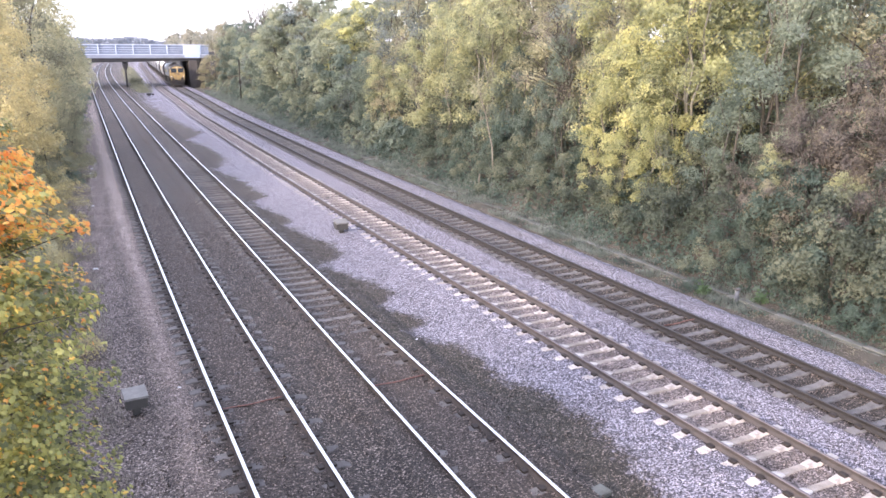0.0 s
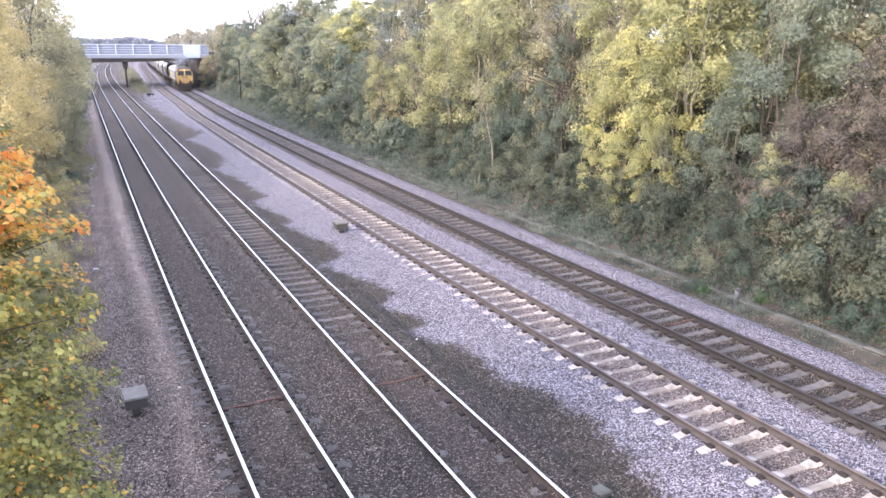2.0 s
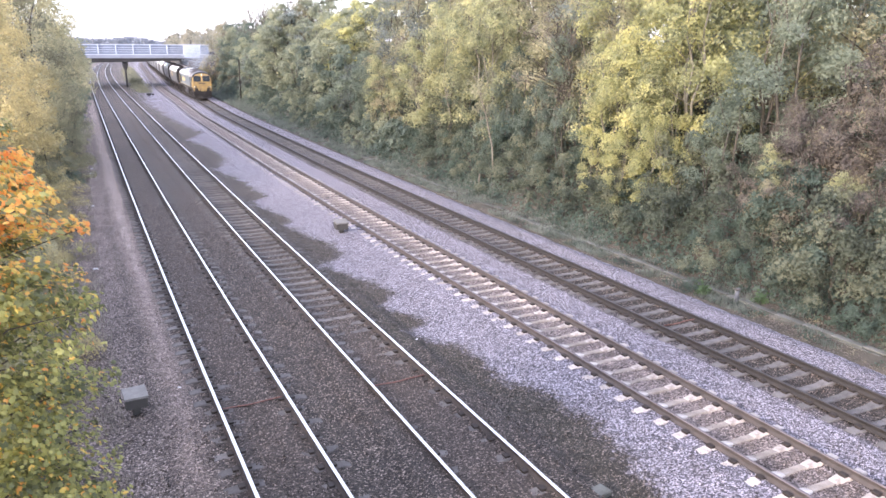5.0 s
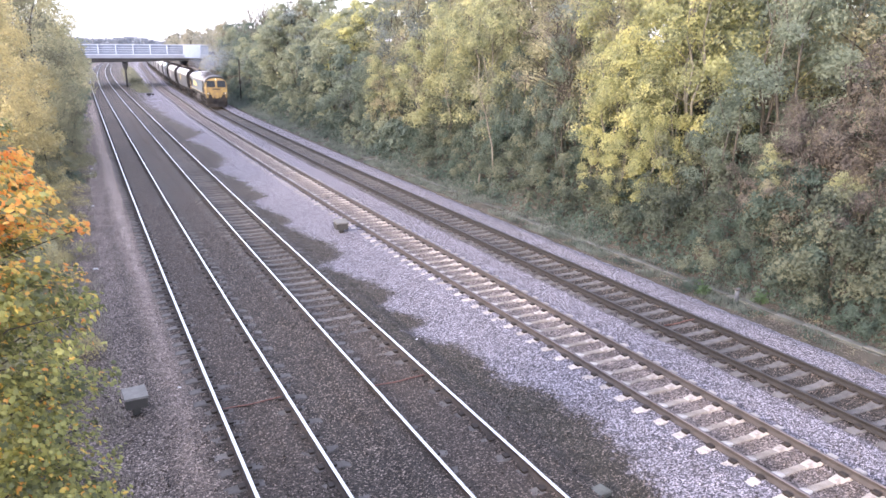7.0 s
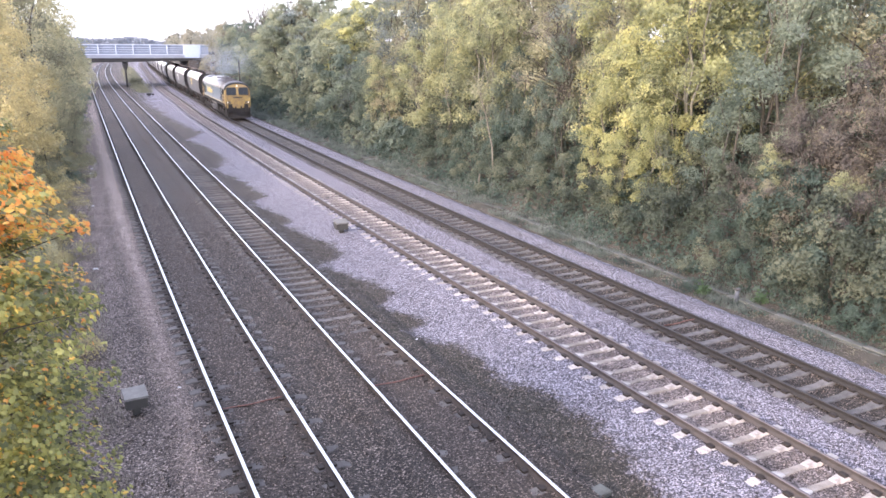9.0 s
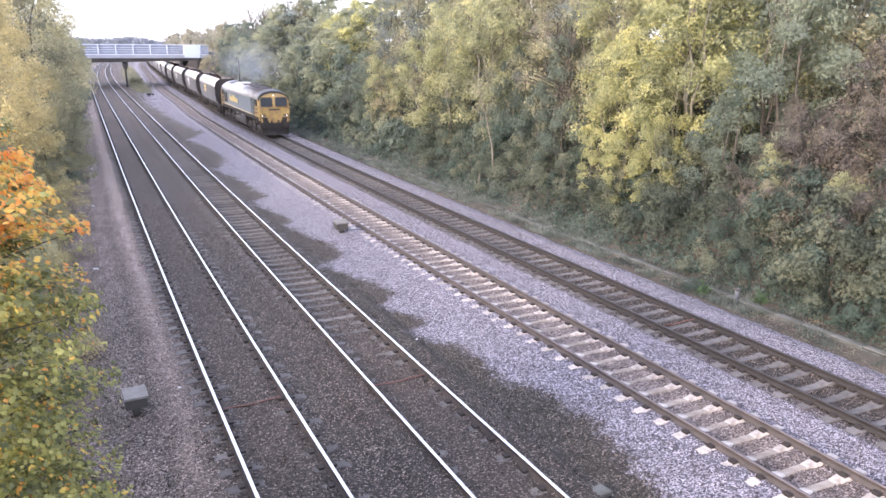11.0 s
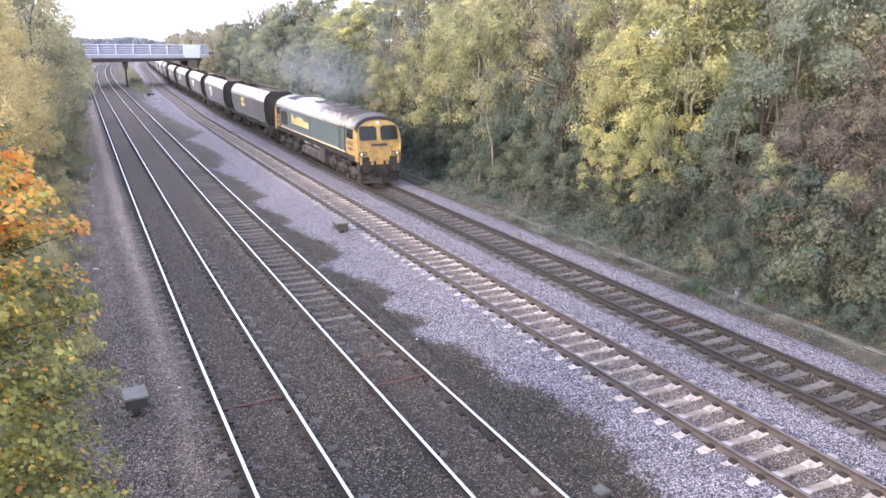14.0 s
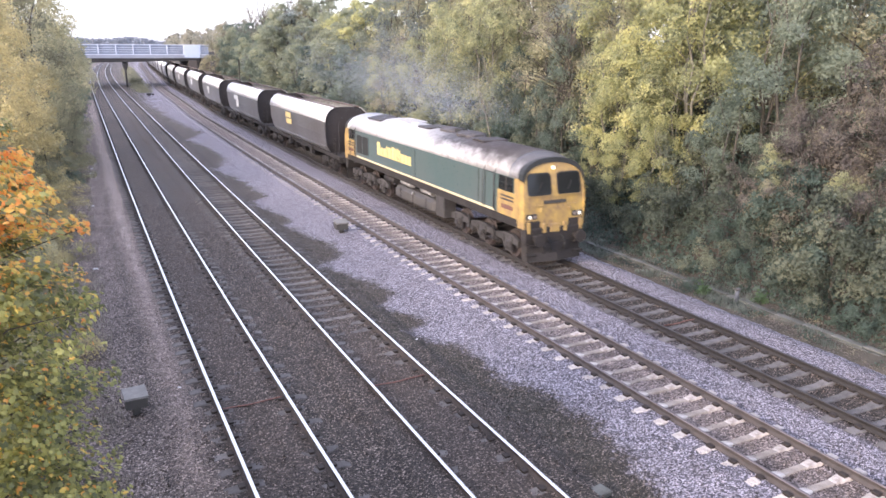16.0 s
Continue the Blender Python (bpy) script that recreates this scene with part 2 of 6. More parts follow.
M = {
    "ballast": ballast_material(),
    "rail_bright": surface("polished_rail_head", (0.97, 0.97, 0.97), (0.88, 0.87, 0.86), 0.52, 1.0, 60, 3, 0.3, 0.0),
    "rail_rust": surface("rusty_rail", (0.078, 0.062, 0.055), (0.048, 0.04, 0.037), 0.75, 0.2, 60, 3, 0.8, 0.15),
    "rail_brown": surface("brown_rail_web", (0.098, 0.082, 0.078), (0.062, 0.053, 0.050), 0.8, 0.05, 60, 3, 0.8, 0.15),
    "rail_dull": surface("brown_rail_head", (0.18, 0.150, 0.148), (0.118, 0.097, 0.095), 0.5, 0.0, 60, 3, 0.7, 0.03),
    "sleeper_old": surface("stained_concrete", (0.165, 0.15, 0.14), (0.07, 0.062, 0.057), 0.85, 0, 50, 4, 0.8, 0.25, vary=0.5),
    "sleeper_pale": surface("pale_concrete", (0.66, 0.605, 0.55), (0.25, 0.205, 0.178), 0.85, 0, 50, 3.5, 0.8, 0.25, vary=0.4),
    "sleeper_stain": surface("oil_stained_concrete", (0.36, 0.315, 0.275), (0.18, 0.15, 0.128), 0.85, 0, 50, 3.5, 0.8, 0.25, vary=0.4),
    "sleeper_grey": surface("grey_concrete", (0.175, 0.162, 0.155), (0.088, 0.08, 0.077), 0.85, 0, 50, 4, 0.8, 0.25, vary=0.4),
    "clip": surface("clip_steel", (0.062, 0.05, 0.044), (0.035, 0.03, 0.027), 0.7, 0.4),
    "earth": surface("bank_earth", (0.105, 0.088, 0.068), (0.062, 0.056, 0.042), 0.95, 0, 14, 1.1, 1.0, 0.5),
    "trough": surface("trough_concrete", (0.145, 0.147, 0.138), (0.07, 0.072, 0.06), 0.85, 0, 40, 1.2, 0.9, 0.25, vary=0.4),
    "bark": surface("bark", (0.15, 0.135, 0.115), (0.05, 0.045, 0.035), 0.9, 0, 25, 3, 0.9, 0.5, 0.3),
    "bark_pale": surface("pale_bark", (0.27, 0.255, 0.21), (0.15, 0.14, 0.115), 0.85, 0, 25, 3, 0.9, 0.4, 0.3),
    "leaf_yellow": leaf_material("leaf_yellow", (0.17, 0.175, 0.078), (0.475, 0.445, 0.148), (0.84, 0.705, 0.215), 0.6),
    "leaf_dull_yellow": leaf_material("leaf_dull_yellow", (0.155, 0.158, 0.075), (0.42, 0.40, 0.150), (0.74, 0.635, 0.22), 0.8),
    "leaf_olive": leaf_material("leaf_olive", (0.172, 0.162, 0.078), (0.41, 0.37, 0.158), (0.69, 0.59, 0.24)),
    "leaf_far": leaf_material("leaf_far_olive", (0.155, 0.160, 0.080), (0.31, 0.31, 0.143), (0.49, 0.46, 0.195)),
    "leaf_bramble": leaf_material("leaf_bramble", (0.062, 0.072, 0.039), (0.160, 0.170, 0.082), (0.34, 0.325, 0.142), 0.8),
    "leaf_green": leaf_material("leaf_green", (0.090, 0.110, 0.062), (0.198, 0.225, 0.117), (0.345, 0.355, 0.170)),
    "leaf_thicket": leaf_material("leaf_thicket", (0.054, 0.075, 0.041), (0.138, 0.170, 0.090), (0.28, 0.30, 0.148), 0.8),
    "leaf_tan": leaf_material("leaf_tan", (0.21, 0.20, 0.11), (0.38, 0.345, 0.18), (0.53, 0.46, 0.24)),
    "leaf_grey": leaf_material("leaf_grey", (0.132, 0.145, 0.092), (0.26, 0.275, 0.160), (0.42, 0.41, 0.225)),
    "leaf_brown": leaf_material("leaf_brown", (0.096, 0.080, 0.054), (0.225, 0.186, 0.108), (0.54, 0.465, 0.185), 1.6),
    "leaf_pale": leaf_material("leaf_pale", (0.245, 0.202, 0.075), (0.52, 0.425, 0.150), (0.82, 0.65, 0.22), 0.9),
    "leaf_gold": leaf_material("leaf_gold", (0.17, 0.155, 0.075), (0.34, 0.295, 0.125), (0.52, 0.425, 0.175)),
    "leaf_orange": leaf_material("leaf_orange", (0.64, 0.54, 0.09), (0.97, 0.66, 0.12), (0.97, 0.36, 0.07), 2.6, 0.62, 0.55, 0.42),
    "leaf_lime": leaf_material("leaf_lime", (0.145, 0.15, 0.046), (0.50, 0.46, 0.105), (0.94, 0.80, 0.21), 2.2, 0.58, 0.42, 0.38),
    "leaf_dock": leaf_material("leaf_dock", (0.09, 0.125, 0.045), (0.165, 0.225, 0.075), (0.26, 0.32, 0.12), 0.8),
    "grass": leaf_material("grass_blades", (0.10, 0.11, 0.062), (0.21, 0.222, 0.12), (0.36, 0.345, 0.20), 0.8),
    "dry": leaf_material("dry_stalks", (0.20, 0.165, 0.09), (0.38, 0.32, 0.17), (0.58, 0.49, 0.28), 0.8),
    "weed": leaf_material("weed_leaf", (0.16, 0.15, 0.07), (0.33, 0.30, 0.13), (0.48, 0.41, 0.18), 0.8),
    # pale, low-contrast leaves: the haze of distance is put into the colour
    "hazed_far_leaf": leaf_material("hazed_far_leaf", (0.20, 0.20, 0.145), (0.28, 0.28, 0.20), (0.36, 0.35, 0.24), 0.05),
    "bridge_paint": surface("bridge_blue_grey_paint", (0.58, 0.65, 0.80), (0.44, 0.48, 0.58), 0.5, 0, 20, 0.8, 0.6, 0.06),
    "bridge_panel": surface("bridge_grey_panel", (0.21, 0.255, 0.35), (0.16, 0.19, 0.25), 0.6, 0, 20, 0.8, 0.7, 0.08),
    "bridge_web": surface("bridge_weathered_girder", (0.29, 0.32, 0.40), (0.21, 0.23, 0.28), 0.6, 0, 20, 0.8, 0.8, 0.08),
    "rail_dark": surface("dark_rail_head", (0.062, 0.055, 0.053), (0.038, 0.034, 0.033), 0.5, 0.0, 60, 3, 0.7, 0.08),
    "rail_grime": surface("grimy_rail", (0.042, 0.036, 0.034), (0.028, 0.025, 0.024), 0.8, 0.1, 60, 3, 0.8, 0.15),
    "bridge_light": surface("bridge_light_panel", (0.48, 0.56, 0.74), (0.42, 0.49, 0.64), 0.5, 0, 20, 0.8, 0.5, 0.05),
    "bridge_dark": surface("bridge_dark_girder", (0.035, 0.035, 0.040), (0.02, 0.02, 0.02), 0.7, 0, 20, 0.8, 0.8, 0.1),
    "brick": surface("old_brickwork", (0.12, 0.105, 0.098), (0.07, 0.062, 0.058), 0.9, 0, 25, 1.0, 0.8, 0.4),
    "asphalt": surface("asphalt", (0.05, 0.05, 0.05), (0.07, 0.07, 0.068), 0.9, 0, 60, 1.0, 0.8, 0.3),
    "box": surface("moulded_grey_concrete", (0.072, 0.068, 0.062), (0.044, 0.042, 0.038), 0.8, 0, 50, 4, 0.7, 0.25),
    "box_lid": surface("weathered_lid_concrete", (0.24, 0.23, 0.215), (0.155, 0.148, 0.135), 0.85, 0, 40, 5, 0.8, 0.25),
    "bond": surface("orange_cable_sheath", (0.20, 0.095, 0.075), (0.11, 0.06, 0.05), 0.7, 0, 60, 8, 0.6, 0.1),
    "litter": surface("white_litter", (0.8, 0.8, 0.8), (0.6, 0.6, 0.58), 0.6),
    "green": surface("loco_green_paint", (0.060, 0.105, 0.098), (0.11, 0.13, 0.122), 0.33, 0, 12, 0.7, 0.6, 0.02, 0.4, coat=0.8),
    "roof": surface("loco_grey_roof", (0.80, 0.80, 0.81), (0.50, 0.47, 0.46), 0.30, 0.1, 8, 0.55, 0.9, 0.04, 1.0),
    "roof_soot": roof_material(),
    "roof_dark": surface("loco_sooty_roof", (0.07, 0.06, 0.06), (0.035, 0.03, 0.03), 0.6, 0, 10, 0.8, 0.9, 0.06),
    "soot": surface("exhaust_soot", (0.036, 0.032, 0.034), (0.10, 0.095, 0.10), 0.75, 0, 8, 1.6, 0.9, 0.06),
    "visor": surface("black_green_rim", (0.016, 0.019, 0.018), (0.028, 0.028, 0.027), 0.6, 0, 10, 0.8, 0.8, 0.04),
    "tank_pale": surface("pale_grey_tank", (0.34, 0.33, 0.32), (0.17, 0.155, 0.145), 0.6, 0, 14, 2.0, 0.9, 0.1),
    "tank": surface("fuel_tank_grime", (0.062, 0.060, 0.060), (0.095, 0.085, 0.078), 0.7, 0, 14, 1.2, 0.8, 0.1),
    "wagon_end": surface("wagon_dark_end", (0.042, 0.037, 0.040), (0.026, 0.023, 0.023), 0.7, 0, 12, 0.8, 0.8, 0.08),
    "yellow": surface("loco_yellow_paint", (0.52, 0.355, 0.105), (0.25, 0.17, 0.095), 0.42, 0, 9, 2.2, 0.85, 0.03),
    "yellow_mark": surface("yellow_marking", (0.76, 0.60, 0.25), (0.62, 0.48, 0.22), 0.5),
    "cream": surface("cream_stripe", (0.74, 0.64, 0.40), (0.50, 0.41, 0.27), 0.5),
    "white_mark": surface("white_marking", (0.75, 0.75, 0.75), (0.55, 0.55, 0.55), 0.5),
    "under": surface("underframe_grime", (0.038, 0.033, 0.031), (0.022, 0.019, 0.018), 0.75, 0.1, 15, 1.5, 0.8, 0.2),
    "bogie": surface("bogie_brown_dust", (0.074, 0.068, 0.066), (0.030, 0.027, 0.026), 0.85, 0.0, 15, 1.5, 0.8, 0.2),
    "tyre": surface("wheel_steel", (0.16, 0.13, 0.12), (0.08, 0.065, 0.06), 0.55, 0.6),
    "rubber": surface("black_seal", (0.02, 0.02, 0.02), (0.03, 0.03, 0.03), 0.7),
    "cab_glass": glass_material("dark_cab_glass", (0.018, 0.020, 0.020)),
    "lamp_on": glow("headlamp_lit", (1.0, 0.90, 0.74), 0.6),
    "lamp_off": glass_material("lamp_lens", (0.3, 0.25, 0.22), 0.2),
    "wagon": surface("wagon_grey_paint", (0.135, 0.133, 0.137), (0.085, 0.075, 0.07), 0.40, 0.0, 8, 0.6, 0.9, 0.04, 0.35, vary=0.25, coat=0.35),
    "wagon_top": surface("wagon_galvanised_top", (0.80, 0.80, 0.82), (0.60, 0.59, 0.58), 0.28, 0.1, 10, 0.6, 0.7, 0.03),
    "wagon_rim": surface("wagon_rusty_rim", (0.14, 0.10, 0.09), (0.085, 0.065, 0.06), 0.7, 0.1),
    "coal": surface("coal_dusty_floor", (0.03, 0.027, 0.026), (0.05, 0.043, 0.04), 0.85, 0, 10, 1.0, 0.8, 0.3),
    "smoke": surface("smoke_specks", (0.33, 0.38, 0.46), (0.28, 0.32, 0.39), 0.95),
    "bus_side": surface("bus_dark_side", (0.10, 0.11, 0.13), (0.07, 0.075, 0.085), 0.4),
    "bus_white": surface("bus_white_paint", (0.75, 0.76, 0.78), (0.6, 0.6, 0.6), 0.4),
    "signal_post": surface("galvanised_post", (0.10, 0.10, 0.10), (0.06, 0.06, 0.06), 0.6, 0.3),
    "plastic": surface("grey_plastic", (0.12, 0.13, 0.15), (0.08, 0.085, 0.095), 0.6),
}


# ---------------------------------------------------------------- mesh helpers
# added sheen stands in for pale sky reflection where these surfaces are seen edge-on
for hazed, weight in (("green", 0.7), ("wagon", 0.22)):
    shader = M[hazed].node_tree.nodes["Principled BSDF"]
    shader.inputs["Sheen Weight"].default_value = weight
    shader.inputs["Sheen Roughness"].default_value = 0.26


def mesh_of(name, verts, faces, mats, index=None, smooth=False):
    """A mesh from numpy vertices and faces (equal sizes in an array, or a list)."""
    me = bpy.data.meshes.new(name)
    verts = np.asarray(verts, np.float32)
    if isinstance(faces, np.ndarray):
        k = faces.shape[1]
        me.vertices.add(len(verts))
        me.vertices.foreach_set("co", verts.ravel())
        me.loops.add(faces.size)
        me.loops.foreach_set("vertex_index", faces.astype(np.int32).ravel())
        me.polygons.add(len(faces))
        me.polygons.foreach_set("loop_start", np.arange(0, faces.size, k, dtype=np.int32))
        me.update(calc_edges=True)
    else:
        me.from_pydata([tuple(v) for v in verts], [], faces)
        me.update()
    for m in mats:
        me.materials.append(m)
    if index is not None:
        me.polygons.foreach_set("material_index", np.asarray(index, np.int32))
    if smooth:
        me.polygons.foreach_set("use_smooth", np.ones(len(me.polygons), bool))
    return me


def thing(name, label, category, m=None, group="", kind=""):
    """An empty at a thing's base, which carries its parts."""
    ob = new(name)
    ob.empty_display_size = 0.2
    if m is not None:
        ob.matrix_basis = m
    return tagged(ob, label, category, group, kind)


def part(name, bm, material, parent, label=""):
    """Links a bmesh, or a finished mesh, as one mesh object under a thing or a part."""
    if isinstance(bm, bmesh.types.BMesh):
        me = bpy.data.meshes.new(name)
        bm.to_mesh(me)
        bm.free()
        for mm in (material if isinstance(material, (list, tuple)) else [material]):
            me.materials.append(mm)
    else:
        me = bm
    ob = new(name, me)
    ob.parent = parent
    return tagged(ob, label)


def boxes(specs, bevel=0.015):
    """One bmesh of bevelled boxes: (cx, cy, cz, sx, sy, sz[, rx, ry, rz])."""
    bm = bmesh.new()
    for sp in specs:
        b = bmesh.new()
        bmesh.ops.create_cube(b, size=1.0)
        bmesh.ops.scale(b, vec=sp[3:6], verts=b.verts)
        if bevel:
            bmesh.ops.bevel(b, geom=b.edges[:], offset=min(bevel, 0.3 * min(sp[3:6])), segments=1, affect="EDGES")
        r = sp[6:9] if len(sp) > 6 else (0, 0, 0)
        bmesh.ops.transform(b, matrix=pose(*sp[:3], *r), verts=b.verts)
        tmp = bpy.data.meshes.new("tmp")
        b.to_mesh(tmp)
        b.free()
        bm.from_mesh(tmp)
        bpy.data.meshes.remove(tmp)
    return bm


def rod(bm, a, b, r0, r1=None, seg=8, caps=True):
    """Adds a tapered round bar from a to b."""
    a, b = Vector(a), Vector(b)
    r1 = r0 if r1 is None else r1
    q = (b - a).to_track_quat("Z", "Y").to_matrix()
    rings = []
    for c, r in ((a, r0), (b, r1)):
        rings.append([bm.verts.new(c + q @ Vector((r * math.cos(i * math.tau / seg), r * math.sin(i * math.tau / seg), 0))) for i in range(seg)])
    for i in range(seg):
        j = (i + 1) % seg
        f = bm.faces.new((rings[0][i], rings[0][j], rings[1][j], rings[1][i]))
        f.smooth = True
    if caps:
        bm.faces.new(rings[0][::-1])
        bm.faces.new(rings[1])
    return bm


def loft(sections, closed=True, caps=True, smooth=False):
    """A bmesh skin over sections, each a list of points of equal count."""
    bm = bmesh.new()
    rows = [[bm.verts.new(p) for p in sec] for sec in sections]
    k = len(rows[0])
    for a, b in zip(rows, rows[1:]):
        for i in range(k if closed else k - 1):
            j = (i + 1) % k
            f = bm.faces.new((a[i], a[j], b[j], b[i]))
            f.smooth = smooth
    if caps and closed:
        bm.faces.new(rows[0][::-1])
        bm.faces.new(rows[-1])
    bmesh.ops.recalc_face_normals(bm, faces=bm.faces)
    return bm


# ---------------------------------------------------------------- ground, slopes and ballast
def bank(s, off):
    """Height of the ground: level formation, cutting slopes on both sides."""
    w = widen(s)
    right = np.interp(off - w, [18.2, 19.9, 20.6, 27.5, 34.0, 60.0, 400.0], [-0.42, -0.34, 0.0, 4.6, 5.8, 6.5, 8.0])
    left = np.interp(off, [-400.0, -40.0, -12.0, -7.5, -2.6, -1.5], [6.0, 5.5, 5.2, 4.0, 0.1, -0.40])
    z = np.where(off > 8, right, left)
    inner = (off > -1.5) & (off < 18.2 + w)
    return np.where(inner, -0.6, z)


def wave(x, y, f, seed=0.0):
    return np.sin(x * f + seed) * np.cos(y * f * 1.13 + 2 * seed) + 0.5 * np.sin(x * f * 2.3 + y * f * 1.7 + seed)


def grid_faces(nr, nc):
    i = np.arange((nr - 1) * (nc - 1))
    a = (i // (nc - 1)) * nc + i % (nc - 1)
    return np.stack([a, a + 1, a + nc + 1, a + nc], 1)


def build_ground():
    s = np.concatenate([np.arange(-60, 0, 3.0), np.arange(0, 90, 0.8), np.arange(90, 240, 2.0), np.arange(240, 880, 12.0)])
    off = np.concatenate([[-1500, -700, -300, -120, -60, -40, -25, -18], np.arange(-14, -1.3, 0.6), [-1.4, 6.0, 12.0, 17.9], np.arange(18.3, 34, 0.55), [36, 40, 48, 60, 90, 150, 300, 700, 1500]])
    S, O = np.meshgrid(s, off, indexing="ij")
    O2 = O + np.where(O > 12, widen(S), 0)
    z = bank(S, O2)
    rough = np.clip(np.minimum(np.abs(O2 + 2.0), np.abs(O2 - 19.6 - widen(S))), 0, 1.5) / 1.5
    rough = np.where((O > -1.6) & (O < 18.4), 0, rough)
    z = z + rough * (0.12 * wave(S, O2, 0.9, 1.0) + 0.25 * wave(S, O2, 0.21, 3.0))
    co = place(S, O2, z).reshape(-1, 3)
    co[:, 2] = np.where(np.abs(co[:, 0]) > 2000, 3.0, co[:, 2])
    ob = new("ground", mesh_of("ground", co, grid_faces(*S.shape), [M["earth"]], smooth=True))
    tagged(ob, "earth cutting with overgrown sloping banks beside the railway", "ground", kind="structure")


BED_AT = [-2.1, 0.3, 1.1, 1.5, 1.72, 2.1, 2.3, 3.7, 3.95, 4.3, 4.75, 5.2, 7.8, 8.3, 9.2, 10.2, 10.55, 10.8, 10.92, 11.08, 11.3, 11.55, 11.944, 12.3, 12.6, 12.8, 12.95, 13.08, 13.3, 13.7, 14.1, 14.3, 14.75, 16.15, 16.3, 16.9, 17.5, 18.5]
BED_Z = [-0.46, -0.33, -0.22, -0.195, -0.205, -0.20, -0.168, -0.160, -0.175, -0.19, -0.20, -0.245, -0.245, -0.30, -0.30, -0.22, -0.16, -0.19, -0.180, -0.155, -0.208, -0.213, -0.203, -0.213, -0.208, -0.155, -0.195, -0.215, -0.165, -0.16, -0.165, -0.205, -0.225, -0.232, -0.15, -0.125, -0.17, -0.50]


def bed_height(s, off):
    x = off - np.where(off > 9.2, widen(s), np.where(off > 8.0, widen(s) * (off - 8.0) / 1.2, 0))
    z = np.interp(x, BED_AT, BED_Z)
    z = z + np.where((x > 5.0) & (x < 8.0), np.interp(s, [16, 25, 50, 64], [0.072, 0.0, 0.0, 0.05]), 0)
    z = z + np.where(((x > 4.9) & (x < 5.7)) | ((x > 7.25) & (x < 8.0)), 0.055, 0)
    z = z + np.where((x > 1.4) & (x < 2.25), np.interp(s, [15, 19, 55, 80], [0.03, 0.0, 0.0, 0.03]), 0)
    z = z + np.where((x > 10.85) & (x < 13.05), np.interp(s, [15, 24, 42, 80], [-0.014, 0.0, 0.0, 0.04]), 0)
    return z + 0.010 * wave(s, off, 2.1, 0.5) + 0.009 * wave(s, off, 5.7, 2.2)


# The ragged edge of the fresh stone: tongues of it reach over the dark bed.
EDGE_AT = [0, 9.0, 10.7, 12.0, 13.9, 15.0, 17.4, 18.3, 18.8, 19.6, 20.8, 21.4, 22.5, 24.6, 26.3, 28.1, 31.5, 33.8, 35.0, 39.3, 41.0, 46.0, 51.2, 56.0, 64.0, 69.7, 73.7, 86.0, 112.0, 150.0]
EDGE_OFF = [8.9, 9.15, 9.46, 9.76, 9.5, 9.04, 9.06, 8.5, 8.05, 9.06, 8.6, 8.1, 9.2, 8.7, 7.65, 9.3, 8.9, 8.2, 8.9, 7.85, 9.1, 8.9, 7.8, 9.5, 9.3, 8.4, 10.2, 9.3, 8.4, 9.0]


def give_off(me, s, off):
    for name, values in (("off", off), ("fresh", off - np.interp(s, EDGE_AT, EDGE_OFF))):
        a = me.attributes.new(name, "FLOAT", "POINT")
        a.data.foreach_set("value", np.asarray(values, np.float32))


def build_bed():
    s = np.concatenate([np.arange(-40, 4, 2.0), np.arange(4, 40, 0.25), np.arange(40, 90, 0.6), np.arange(90, 180, 1.5), np.arange(180, 700, 8.0)])
    off = np.concatenate([np.arange(-2.1, 10.4, 0.2), np.arange(10.4, 17.0, 0.1), np.arange(17.0, 18.51, 0.15)])
    S, O = np.meshgrid(s, off, indexing="ij")
    grow = widen(S) * np.clip((O - 8.0) / 1.2, 0, 1)
    O2 = O + grow
    z = bed_height(S, O2)
    near = (S > 3) & (S < 60)
    z = z + np.where(near, np.random.default_rng(3).normal(0, 0.012, S.shape), 0)
    me = mesh_of("trackbed", place(S, O2, z).reshape(-1, 3), grid_faces(*S.shape), [M["ballast"]], smooth=True)
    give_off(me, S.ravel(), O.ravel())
    tagged(new("trackbed", me), "stone ballast bed, dark and stained beside pale fresh stone", "ballast", kind="structure")


def build_stones():
    """Loose stones on the bed nearest to the line of sight."""
    rng = np.random.default_rng(11)
    n = 52000
    s = 6.5 + 34 * rng.random(n) ** 1.6
    off = rng.uniform(-2.0, 18.3, n)
    keep = np.ones(n, bool)
    for c in TRACKS.values():
        keep &= ~(np.abs(np.abs(off - c) - GAUGE / 2) < 0.10)
    keep &= ~((off > 1.4) & (off < 8.0) & (rng.random(n) < 0.45))
    s, off = s[keep], off[keep]
    n = len(s)
    r = rng.uniform(0.013, 0.026, n)
    c = place(s, off + widen(s) * (off > 9.2), bed_height(s, off) + r * 0.35)
    octa = np.array([[1, 0, 0], [0, 1, 0], [-1, 0, 0], [0, -1, 0], [0, 0, 1], [0, 0, -1]], float)
    v = octa[None] * r[:, None, None] * rng.uniform(0.65, 1.25, (n, 6, 1)) + rng.normal(0, 0.25, (n, 6, 3)) * r[:, None, None]
    v = (v + c[:, None]).reshape(-1, 3)
    f = np.array([[0, 1, 4], [1, 2, 4], [2, 3, 4], [3, 0, 4], [1, 0, 5], [2, 1, 5], [3, 2, 5], [0, 3, 5]])
    faces = (f[None] + 6 * np.arange(n)[:, None, None]).reshape(-1, 3)
    me = mesh_of("ballast_stones", v, faces, [M["ballast"]])
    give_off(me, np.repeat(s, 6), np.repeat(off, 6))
    tagged(new("ballast_stones", me), "loose angular grey ballast stones between the rails", "stones", kind="stuff")


build_ground()
build_bed()
